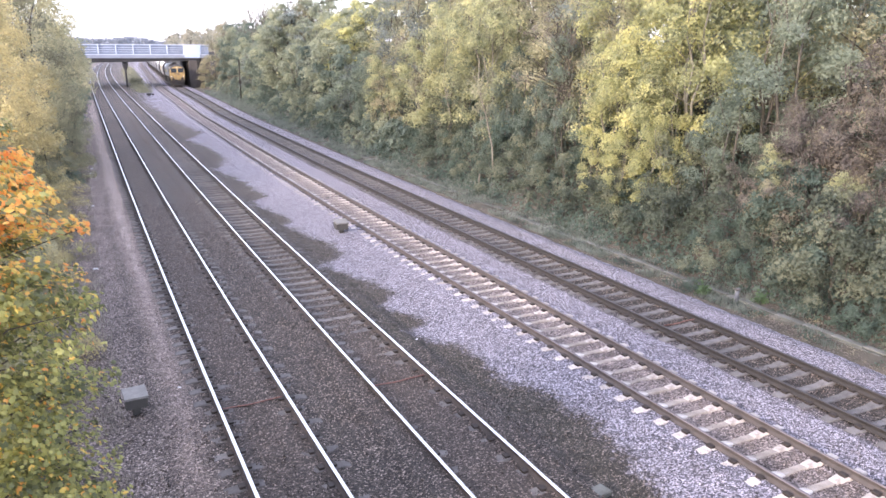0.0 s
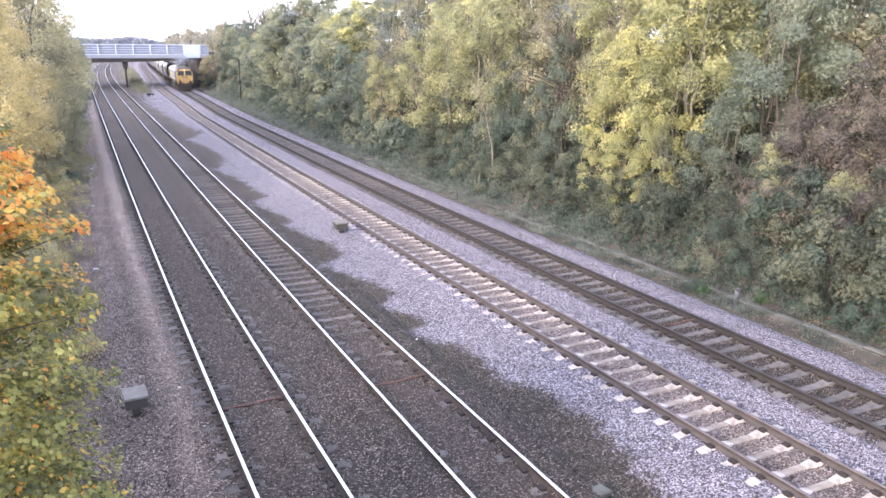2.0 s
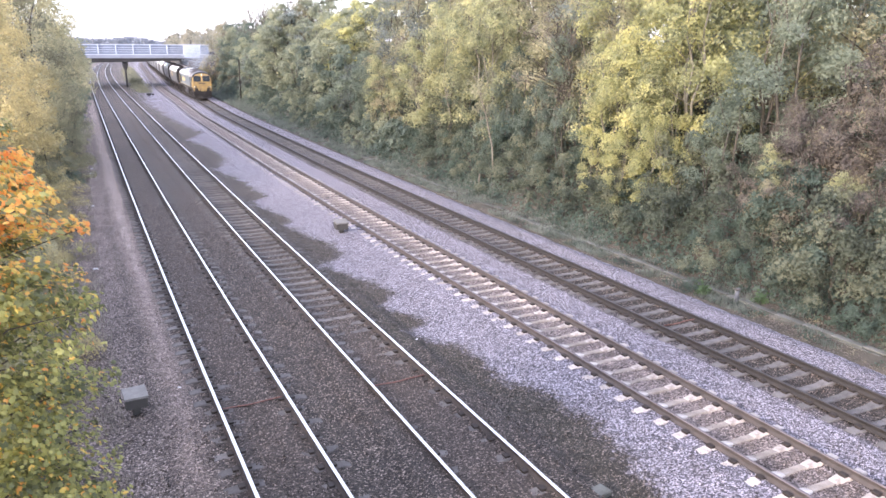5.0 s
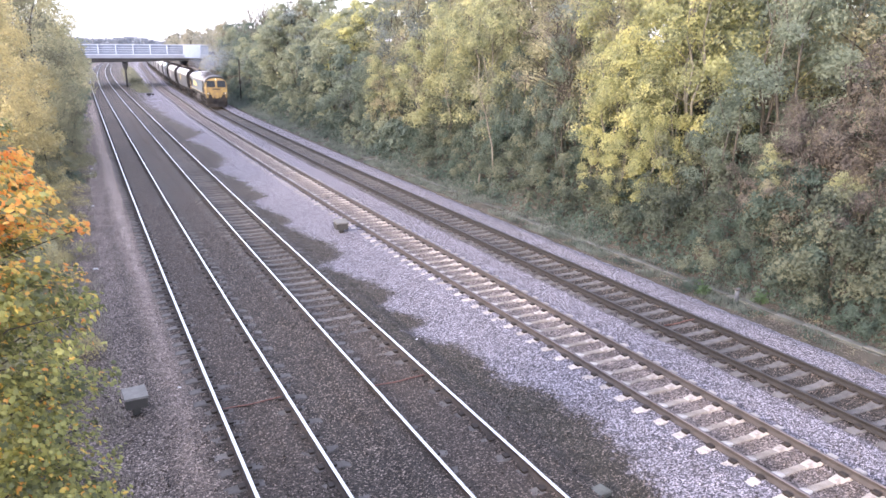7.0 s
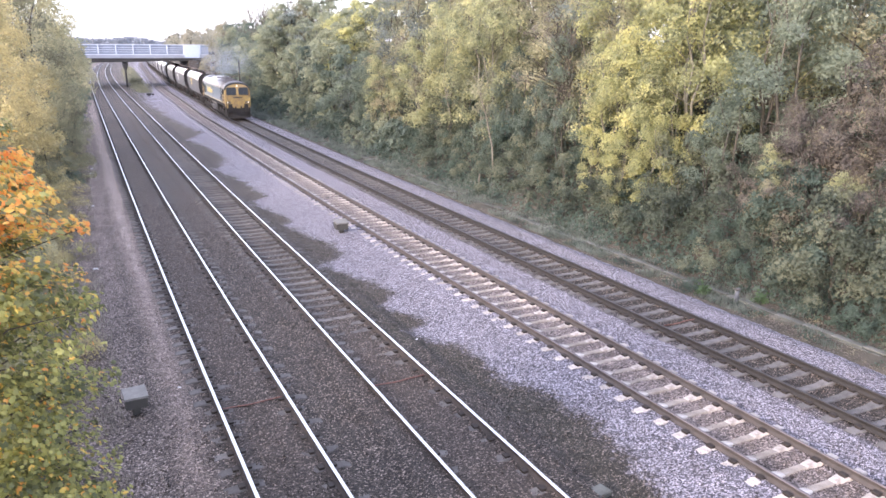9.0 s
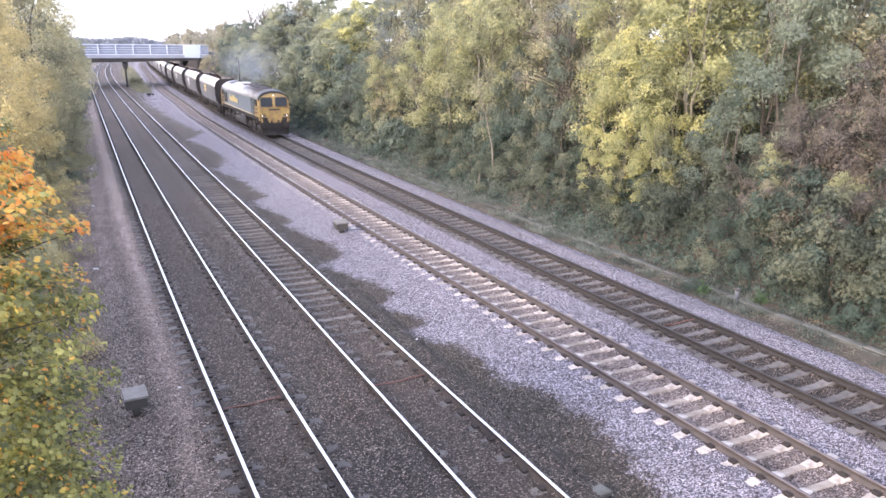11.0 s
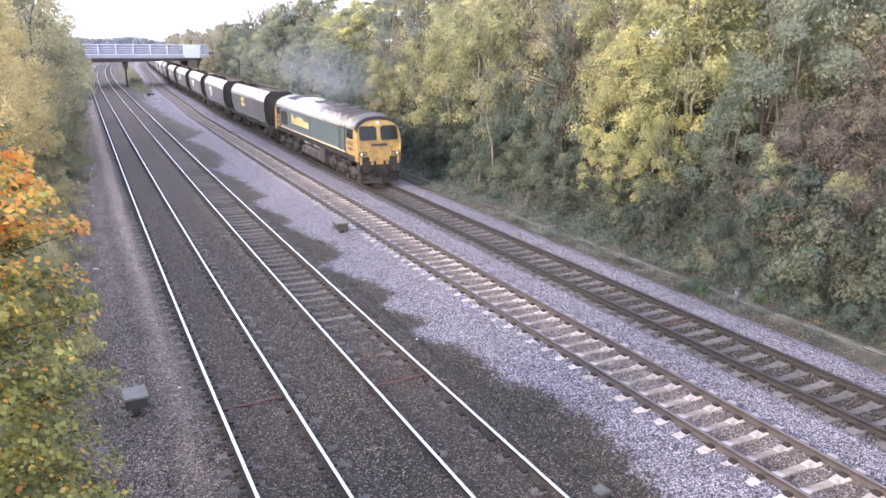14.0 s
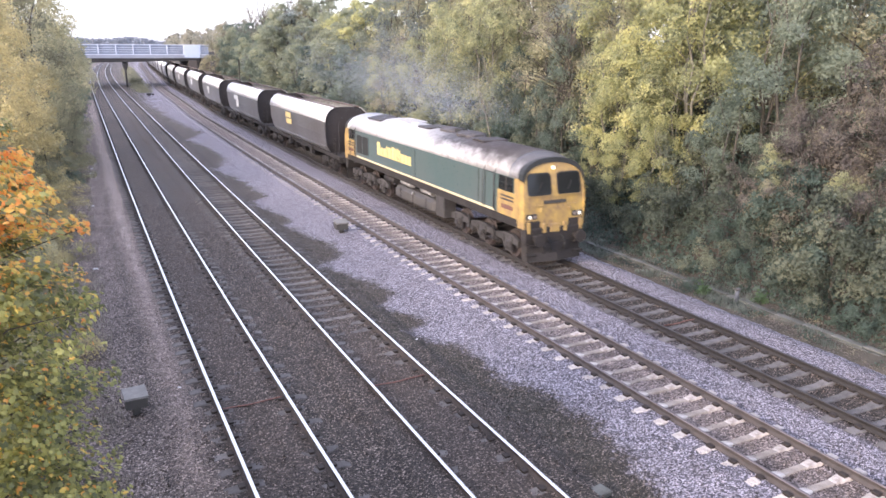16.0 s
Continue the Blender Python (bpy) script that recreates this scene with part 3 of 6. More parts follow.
build_stones()


# ---------------------------------------------------------------- tracks
RAIL = [(-0.070, -0.160), (0.070, -0.160), (0.070, -0.148), (0.012, -0.128), (0.010, -0.050), (0.035, -0.038), (0.036, -0.008), (0.028, 0.0), (-0.028, 0.0), (-0.036, -0.008), (-0.035, -0.038), (-0.010, -0.050), (-0.012, -0.128), (-0.070, -0.148)]
RAIL_S = np.concatenate([np.arange(-40, 10, 4.0), np.arange(10, 240, 3.0), np.arange(240, 700, 8.0)])


def rail_mesh(key, side, mats):
    k = len(RAIL)
    rows = []
    for x, z in RAIL:
        rows.append(place(RAIL_S, on_track(key, RAIL_S) + side * GAUGE / 2 + x, z))
    v = np.stack(rows, 1).reshape(-1, 3)
    a = np.arange(len(RAIL_S) - 1)[:, None] * k
    i = np.arange(k)[None]
    j = (i + 1) % k
    faces = np.stack([a + i, a + j, a + k + j, a + k + i], -1).reshape(-1, 4)[:, ::-1]
    index = np.tile([1 if q in (6, 7, 8) else 0 for q in range(k)], len(RAIL_S) - 1)
    return mesh_of("rail", v, np.ascontiguousarray(faces), mats, index)


def sleeper_mesh(mat, stain):
    """A concrete sleeper with raised rail seats, a waisted middle and steel clips; its top is at z = 0."""
    xs = [-1.25, -1.20, -0.98, -0.52, -0.30, 0.30, 0.52, 0.98, 1.20, 1.25]
    top = [-0.06, -0.02, 0.0, 0.0, -0.03, -0.03, 0.0, 0.0, -0.02, -0.06]
    wide = [k * (0.84 if mat is M["sleeper_pale"] else 1.0) for k in (0.11, 0.125, 0.13, 0.13, 0.105, 0.105, 0.13, 0.13, 0.125, 0.11)]
    secs = [[(x, -w - 0.03, -0.2), (x, -w, z - 0.015), (x, -w + 0.02, z), (x, w - 0.02, z), (x, w, z - 0.015), (x, w + 0.03, -0.2)] for x, z, w in zip(xs, top, wide)]
    bm = loft(secs)
    for f in bm.faces:
        f.material_index = 2 if abs(f.calc_center_median().x) < 0.2 else 0
    for side in (-1, 1):
        for d in (-0.125, 0.125):
            g = boxes([(side * GAUGE / 2 + d, 0, 0.024, 0.11, 0.15, 0.05)], 0)
            tmp = bpy.data.meshes.new("tmp")
            g.to_mesh(tmp)
            g.free()
            n0 = len(bm.faces)
            bm.from_mesh(tmp)
            bm.faces.ensure_lookup_table()
            for f in bm.faces[n0:]:
                f.material_index = 1
            bpy.data.meshes.remove(tmp)
    me = bpy.data.meshes.new("sleeper")
    bm.to_mesh(me)
    bm.free()
    me.materials.append(mat)
    me.materials.append(M["clip"])
    me.materials.append(stain)
    return me


def build_track(key, label, head, sleeper, first, sleeper_z):
    tr = thing("railway_track", label, "railway track", group="railway tracks", kind="structure")
    for side in (-1, 1):
        part("rail", rail_mesh(key, side, [M[{"rail_dark": "rail_grime", "rail_dull": "rail_brown"}.get(head, "rail_rust")], M[head]]), None, tr)
    me = sleeper_mesh(M[sleeper], M["sleeper_stain" if sleeper == "sleeper_pale" else sleeper])
    rng = random.Random(ord(key))
    s = first
    rest_v, rest_f = [], []
    bv = np.array([(x, y, z) for x in (-1.25, 1.25) for y in (-.13, .13) for z in (-.2, 0)])
    bf = [[0, 1, 3, 2], [4, 6, 7, 5], [0, 4, 5, 1], [2, 3, 7, 6], [1, 5, 7, 3]]
    while s < 330:
        m = track_pose(key, s, sleeper_z + rng.uniform(-0.012, 0.008), 0.5) @ pose(rng.uniform(-.02, .02), rng.uniform(-.02, .02), 0, 0, 0, rng.uniform(-.7, .7))
        if s < 150:
            ob = new("sleeper", me)
            ob.parent = tr
            ob.matrix_basis = m
        else:
            base = len(rest_v) * len(bv)
            rest_v.append(bv @ np.array(m.to_3x3()).T + np.array(m.translation))
            rest_f += [[base + i for i in f] for f in bf]
        s += 0.65
    far = part("far_sleepers", mesh_of("far_sleepers", np.concatenate(rest_v), rest_f, [M["sleeper_grey" if sleeper == "sleeper_pale" else sleeper]]), None, tr)
    tagged(far, kind="stuff")
    return tr


FIRST = 13.977 - 0.65 * 14


# ---------------------------------------------------------------- lineside things
def build_trough():
    tr = thing("cable_trough", "weathered concrete cable trough half sunk in the grass beside the track", "cable trough", kind="structure")
    lid = boxes([(0, 0, 0, 0.23, 0.97, 0.06)], 0.012)
    me = bpy.data.meshes.new("trough_lid")
    lid.to_mesh(me)
    lid.free()
    me.materials.append(M["trough"])
    rng = random.Random(5)
    s = 6.0
    while s < 130:
        ob = new("trough_lid", me)
        ob.parent = tr
        c = place(s, 19.25 + float(widen(s)), 0)
        th = math.degrees(np.interp(s, _s, _th))
        hidden = 0.05 if (25 < s < 33 or 34 < s < 37 or 45 < s < 49 or 60 < s < 66) else 0
        ob.matrix_basis = pose(c[0] + rng.uniform(-.02, .02), c[1], -0.29 + rng.uniform(-.02, .012) - hidden, rng.uniform(-1, 1), rng.uniform(-2, 2), th + rng.uniform(-1.2, 1.2))
        s += 1.0
    S = np.arange(5, 132, 2.0)
    rows = [place(S, 19.25 + widen(S) + x, z) for x, z in ((-.15, -.45), (-.15, -.335), (.15, -.335), (.15, -.45))]
    v = np.stack(rows, 1).reshape(-1, 3)
    f = [[4 * i + k, 4 * i + k + 1, 4 * i + k + 5, 4 * i + k + 4] for i in range(len(S) - 1) for k in range(3)]
    part("trough_wall", mesh_of("trough_wall", v, f, [M["trough"]]), None, tr)


def build_marker_box(s, off, turn, slope, size, label):
    """A concrete cabinet with a desk-like sloping lid on a stub post."""
    c = place(s, off, 0)
    b = thing("lineside_box", label, "lineside box", pose(c[0], c[1], -0.27, 0, 0, turn) @ Matrix.Scale(size, 4), "lineside boxes")
    back = 0.46 + 0.5 * slope
    part("body", loft([[(-0.23, -0.20, z0), (0.23, -0.20, z0), (0.23, 0.20, z1), (-0.23, 0.20, z1)] for z0, z1 in ((0.20, 0.20), (0.45, back - 0.02))]), M["box"], b)
    lid = loft([[(x, y, z) for x, y, z in ((-0.255, -0.24, 0.43), (0.255, -0.24, 0.43), (0.255, 0.23, back), (-0.255, 0.23, back))], [(x, y, z + 0.05) for x, y, z in ((-0.25, -0.235, 0.43), (0.25, -0.235, 0.43), (0.25, 0.225, back), (-0.25, 0.225, back))]])
    part("lid", lid, M["box_lid"], b, "pale weathered sloping lid")
    part("post", boxes([(0, 0, 0.06, 0.16, 0.16, 0.34)], 0.01), M["box"], b)


def build_bond(key, s):
    """An orange cable laid across between the rails."""
    c = float(on_track(key, s))
    bm = bmesh.new()
    pts = [place(s + 0.012 * math.sin(k * 1.3) + 0.06 * k / 8, c + (-0.68 + 1.36 * k / 8), -0.10 - 0.02 * math.sin(k * math.pi / 8)) for k in range(9)]
    for a, b in zip(pts, pts[1:]):
        rod(bm, a, b, 0.018, seg=6)
    me = bpy.data.meshes.new("bond_cable")
    bm.to_mesh(me)
    bm.free()
    me.materials.append(M["bond"])
    tagged(new("bond_cable", me), "orange-brown bonding cable lying between two rails", "cable", "bond cables")


def build_litter():
    rng = random.Random(9)
    for s, off, size in ((17.6, 1.62, .07), (17.9, 7.95, .09), (29.7, 0.15, .19), (53, 0.5, .16), (55, 0.55, .14), (42, 0.35, .10), (13.6, -0.75, .12), (13.1, -0.65, .08), (10.3, 4.6, .08)):
        c = place(s, off, bed_height(np.array(s), np.array(off)))
        bm = bmesh.new()
        v = [bm.verts.new((size * math.cos(a) * rng.uniform(.6, 1.1), size * .6 * math.sin(a) * rng.uniform(.6, 1.1), rng.uniform(0.015, 0.05))) for a in np.linspace(0, 5.4, 7)]
        m = bm.verts.new((0, 0, 0.07))
        for a, b in zip(v, v[1:] + v[:1]):
            bm.faces.new((a, b, m))
        bmesh.ops.solidify(bm, geom=bm.faces[:], thickness=0.006)
        me = bpy.data.meshes.new("litter")
        bm.to_mesh(me)
        bm.free()
        me.materials.append(M["litter"])
        ob = tagged(new("litter", me), "crumpled scrap of white litter on the ballast", "litter", "scraps of litter")
        ob.matrix_basis = pose(*c, 0, 0, rng.uniform(0, 180))


def build_posts():
    c = place(17.0, 19.05, 0)
    p = thing("marker_post", "short grey plastic marker post beside the cable trough", "marker post", pose(c[0], c[1], -0.36))
    bm = rod(bmesh.new(), (0, 0, 0), (0, 0, 0.42), 0.07, 0.065, 10)
    part("post", bm, M["plastic"], p)
    part("cap", boxes([(0, 0, 0.45, 0.2, 0.15, 0.07)], 0.02), M["sleeper_grey"], p, "pale cap")
    c = place(112.0, 20.3 + float(widen(112.0)), 0)
    p = thing("lineside_post", "dark steel lineside post with a small plate", "post", pose(c[0], c[1], -0.3))
    part("post", rod(bmesh.new(), (0, 0, 0), (0, 0, 6.0), 0.10, 0.08, 8), M["under"], p)
    part("plate", boxes([(0, -.10, 2.9, 0.35, 0.04, 0.4)], 0.01), M["under"], p)
    c = place(36.9, 20.0, 0)
    p = thing("fence_stake", "pale wooden stake standing at the foot of the bank", "stake", pose(c[0], c[1], -0.05, 0, 4, 0))
    part("stake", boxes([(0, 0, 0.42, 0.07, 0.07, 1.0)], 0.01), M["bark_pale"], p)
    c = place(9.75, 7.95, 0)
    ob = new("concrete_slab", bpy.data.meshes.new("concrete_slab"))
    bm = boxes([(0, 0, 0, 0.55, 0.3, 0.12)], 0.02)
    bm.to_mesh(ob.data)
    bm.free()
    ob.data.materials.append(M["trough"])
    ob.matrix_basis = pose(c[0], c[1], -0.20, 3, 2, 12)
    tagged(ob, "pale broken concrete slab lying beside the rail", "concrete slab")


def build_rubble():
    """Dark lumps left on the pale ballast far along the line."""
    rng = random.Random(14)
    c = place(134.0, 9.3 + float(widen(134.0)), 0)
    heap = thing("rubble_heap", "low heap of dark rubble on pale ballast between tracks", "rubble", pose(c[0], c[1], -0.28))
    for k in range(9):
        b = bmesh.new()
        bmesh.ops.create_icosphere(b, subdivisions=1, radius=rng.uniform(.12, .32))
        for v in b.verts:
            v.co *= rng.uniform(.7, 1.2)
        bmesh.ops.translate(b, verts=b.verts, vec=(rng.uniform(-.7, .7), rng.uniform(-1.6, 1.6), rng.uniform(.02, .2)))
        part("lump", b, M["under"], heap)


# ---------------------------------------------------------------- road bridge over the line
BY = 158.0


def build_bridge():
    br = thing("road_bridge", "blue-grey steel girder road bridge with panelled parapets over the railway", "bridge", pose(0, BY, 0))
    x0, x1 = -14.0, 26.4
    part("girder", boxes([((x0 + x1) / 2, 0.05, 5.50, x1 - x0, 0.5, 0.62)], 0.03), M["bridge_web"], br)
    part("girder", boxes([((x0 + x1) / 2, 10.4, 5.50, x1 - x0, 0.5, 0.62)], 0.03), M["bridge_web"], br)
    under = loft([[(x, -0.12, b), (x, 10.5, b), (x, 10.5, 5.18), (x, -0.12, 5.18)] for x, b in ((x0, 4.3), (6.0, 4.42), (25.0, 4.75), (x1, 4.8))])
    part("lower_girder", under, M["bridge_dark"], br, "dark shadowed lower girder")
    part("deck", boxes([((x0 + x1) / 2, 5.2, 6.25, x1 - x0, 9.9, 0.2)], 0), M["asphalt"], br)
    pitch = 3.03
    for y, face in ((0, -1), (10.4, 1)):
        part("top_rail", boxes([((x0 + x1) / 2, y, 7.66, x1 - x0, 0.36, 0.14)], 0.02), M["bridge_paint"], br)
        part("bottom_rail", boxes([((x0 + x1) / 2, y + face * .06, 5.86, x1 - x0, 0.24, 0.10)], 0.02), M["bridge_paint"], br)
        k = 0
        x = 6.49 - 6 * pitch
        while x < x1 - 1.0:
            wide = min(pitch, x1 - x)
            light = abs(x - (6.49 + 5 * pitch)) < 0.1
            part("post", boxes([(x, y + face * .10, 6.75, 0.17, 0.30, 1.70)], 0.02), M["bridge_paint"], br)
            p = part("panel", boxes([(x + wide / 2, y, 6.75 if not light else 6.45, wide - 0.15, 0.05 if not light else .62, 1.70 if not light else 2.3)], 0), M["bridge_light" if light else "bridge_panel"], br, "plain pale panel" if light else "")
            if not light:
                part("panel_rib", boxes([(x + wide / 2, y + face * .07, z, wide - 0.2, 0.09, 0.07) for z in (6.35, 6.75, 7.15)], 0), M["bridge_paint"], p)
            x += pitch
            k += 1
    pier = loft([[(-0.9 * k, a * k, z), (0.9 * k, a * k, z), (0.9 * k, b, z), (-0.9 * k, b, z)] for z, k, a, b in ((-0.6, 0.16, 0.8, 9.4), (3.0, 0.18, 0.8, 9.4), (3.4, 0.42, 0.4, 9.8), (4.44, 0.62, 0.3, 9.9))])
    bmesh.ops.transform(pier, matrix=pose(10.9, 0, 0, 0, 0, -3.6), verts=pier.verts)
    part("pier", pier, M["bridge_dark"], br, "dark central pier")
    part("abutment", boxes([(23.15, 6.0, 2.0, 1.6, 13.0, 5.5)], 0.05), M["brick"], br, "dark brick abutment")
    part("abutment", boxes([(-1.6, 6.0, 1.6, 1.6, 13.0, 5.4)], 0.05), M["brick"], br, "dark brick abutment")
    part("wing_wall", boxes([(30.97, 0.6, 1.9, 14.0, 0.6, 5.6)], 0.05), M["brick"], br)


def build_road():
    """The road on its embankment on both sides of the bridge."""
    for x0, x1 in ((-235.0, -14.02), (26.42, 120.0)):
        secs = [[(x, BY + y, z) for y, z in ((-7.0, 1.5), (0.2, 6.2), (0.2, 6.33), (10.2, 6.33), (10.2, 6.2), (17.0, 1.5))] for x in (x0, x1)]
        bm = loft(secs)
        me = bpy.data.meshes.new("road")
        bm.to_mesh(me)
        bm.free()
        me.materials.append(M["asphalt"])
        tagged(new("road", me), "asphalt road on a low embankment leading to the bridge", "road", kind="structure")


def build_bus():
    b = thing("bus", "single-deck bus with dark windows and white front crossing the bridge", "bus", pose(-40, BY + 3.0, 6.35))
    sec = [(-1.2, .35), (1.2, .35), (1.22, 1.9), (1.12, 2.75), (0.9, 2.88), (-0.9, 2.88), (-1.12, 2.75), (-1.22, 1.9)]
    part("body", loft([[(x, y * k, z) for y, z in sec] for x, k in ((-4.0, 0.97), (-3.9, 1), (3.7, 1), (3.9, 0.96))]), M["bus_side"], b)
    part("front", loft([[(x, y * k, z - d * max(0, z - 1.2)) for y, z in sec] for x, k, d in ((3.72, 1.015, 0), (4.1, 0.93, 0.05))]), M["bus_white"], b, "white front")
    part("roof", boxes([(0, 0, 2.92, 7.4, 1.8, 0.08)], 0.03), M["bus_white"], b, "pale roof")
    for x in (-3.1, -1.9, -0.7, 0.5, 1.7, 2.9):
        for y in (-1.19, 1.19):
            part("window", boxes([(x, y, 2.2, 1.1, 0.03, 0.75)], 0.0), M["cab_glass"], b)
    for x in (-2.4, 2.5):
        for y in (-1.05, 1.05):
            bm = rod(bmesh.new(), (x, y - .13, .45), (x, y + .13, .45), 0.45, seg=16)
            part("wheel", bm, M["rubber"], b)
    return b


# ---------------------------------------------------------------- the train
def wheelset_mesh(r):
    bm = bmesh.new()
    rod(bm, (-0.9, 0, 0), (0.9, 0, 0), 0.09, seg=10)
    for sx in (-1, 1):
        prof = [(0.66, r + 0.03), (0.69, r + 0.03), (0.705, r), (0.80, r - 0.01), (0.80, r - 0.08), (0.76, r - 0.12), (0.75, 0.2), (0.81, 0.14), (0.81, 0.0), (0.64, 0.0), (0.66, 0.2), (0.66, r - 0.1)]
        seg = 28
        rings = [[bm.verts.new((sx * x, q * math.cos(i * math.tau / seg), q * math.sin(i * math.tau / seg))) for i in range(seg)] if q > 0 else None for x, q in prof]
        for a, b in zip(rings, rings[1:] + rings[:1]):
            if a is None or b is None:
                continue
            for i in range(seg):
                j = (i + 1) % seg
                bm.faces.new((a[i], a[j], b[j], b[i]))
        for k in range(3):
            a = k * math.tau / 3
            g = boxes([(sx * 0.79, 0.28 * math.cos(a), 0.28 * math.sin(a), 0.03, 0.09, 0.09)], 0)
            tmp = bpy.data.meshes.new("tmp")
            g.to_mesh(tmp)
            g.free()
            bm.from_mesh(tmp)
            bpy.data.meshes.remove(tmp)
    bmesh.ops.recalc_face_normals(bm, faces=bm.faces)
    me = bpy.data.meshes.new("wheelset")
    bm.to_mesh(me)
    bm.free()
    me.materials.append(M["tyre"])
    return me


def bogie(parent, y, axles, r, mesh, side_x=1.02, mat="bogie"):
    """A bogie: shaped side frames, bolster, springs and axle boxes, with its wheelsets."""
    lo, hi = min(axles), max(axles)
    bg = part("bogie", boxes([(0, 0, r + .1, 2.0, .5, .3)], 0.02), M["under"], parent)
    bg.matrix_basis = pose(0, y, 0)
    for sx in (-1, 1):
        bm = bmesh.new()
        prof = [(lo - .72, r + .02), (lo - .72, r + .26), (lo - .30, r + .42)]
        for g, h in zip(axles, axles[1:]):
            prof += [(g + .30, r + .42), ((g + h) / 2, r + .28), (h - .30, r + .42)]
        prof += [(hi + .30, r + .42), (hi + .72, r + .26), (hi + .72, r + .02)]
        under = []
        for g in axles[::-1]:
            under += [(g + .46, r + .10), (g + .26, r - .04), (g + .20, r - .26), (g - .20, r - .26), (g - .26, r - .04), (g - .46, r + .10)]
        prof += under
        a = [bm.verts.new((sx * (side_x - .07), p, z)) for p, z in prof]
        b = [bm.verts.new((sx * (side_x + .07), p, z)) for p, z in prof]
        n = len(prof)
        for i in range(n):
            j = (i + 1) % n
            bm.faces.new((a[i], a[j], b[j], b[i]))
        bm.faces.new(a)
        bm.faces.new(b[::-1])
        bmesh.ops.recalc_face_normals(bm, faces=bm.faces)
        part("side_frame", bm, M[mat], bg)
    for sx in (-1, 1):
        for g, h in zip(axles, axles[1:]):
            part("damper", rod(bmesh.new(), (sx * (side_x + .14), (g + h) / 2 - .12, r - .02), (sx * (side_x + .10), (g + h) / 2 + .04, r + .52), .05, seg=8), M["under"], bg)
            part("brake_cylinder", rod(bmesh.new(), (sx * (side_x + .02), (g + h) / 2 - .22, r + .02), (sx * (side_x + .02), (g + h) / 2 + .22, r + .02), .11, seg=10), M[mat], bg)
    sets = []
    for a in axles:
        for sx in (-1, 1):
            part("axle_box", rod(boxes([(sx * (side_x + .08), a, r, .14, .34, .34)], 0.05), (sx * (side_x + .13), a, r), (sx * (side_x + .21), a, r), .13, .11, 12), M[mat], bg)
        for sx in (-1, 1):
            for d in (-.3, .3):
                part("spring", rod(bmesh.new(), (sx * (side_x + .02), a + d, r + .0), (sx * (side_x + .02), a + d, r + .34), .085, seg=8), M["under"], bg)
        w = part("wheelset", mesh, None, bg)
        w.matrix_basis = pose(0, a, r)
        sets.append(w)
    return sets


def buffers(parent, y, way, z=1.06):
    for sx in (-0.87, 0.87):
        bm = rod(bmesh.new(), (sx, y, z), (sx, y + way * .42, z), .10, .09, 12)
        rod(bm, (sx, y + way * .42, z), (sx, y + way * .50, z), .24, .23, 16)
        part("buffer", bm, M["under"], parent)


LOCO_LENGTH = 21.0


def arch(half, low, top, k=13):
    """Roof line from +half to -half: round shoulders rising from low to top."""
    out = []
    for i in range(k + 1):
        a = math.pi * i / k
        c, s = math.cos(a), math.sin(a)
        out.append((half * math.copysign(abs(c) ** 0.88, c), low + (top - low) * max(0.0, s) ** 0.95))
    return out


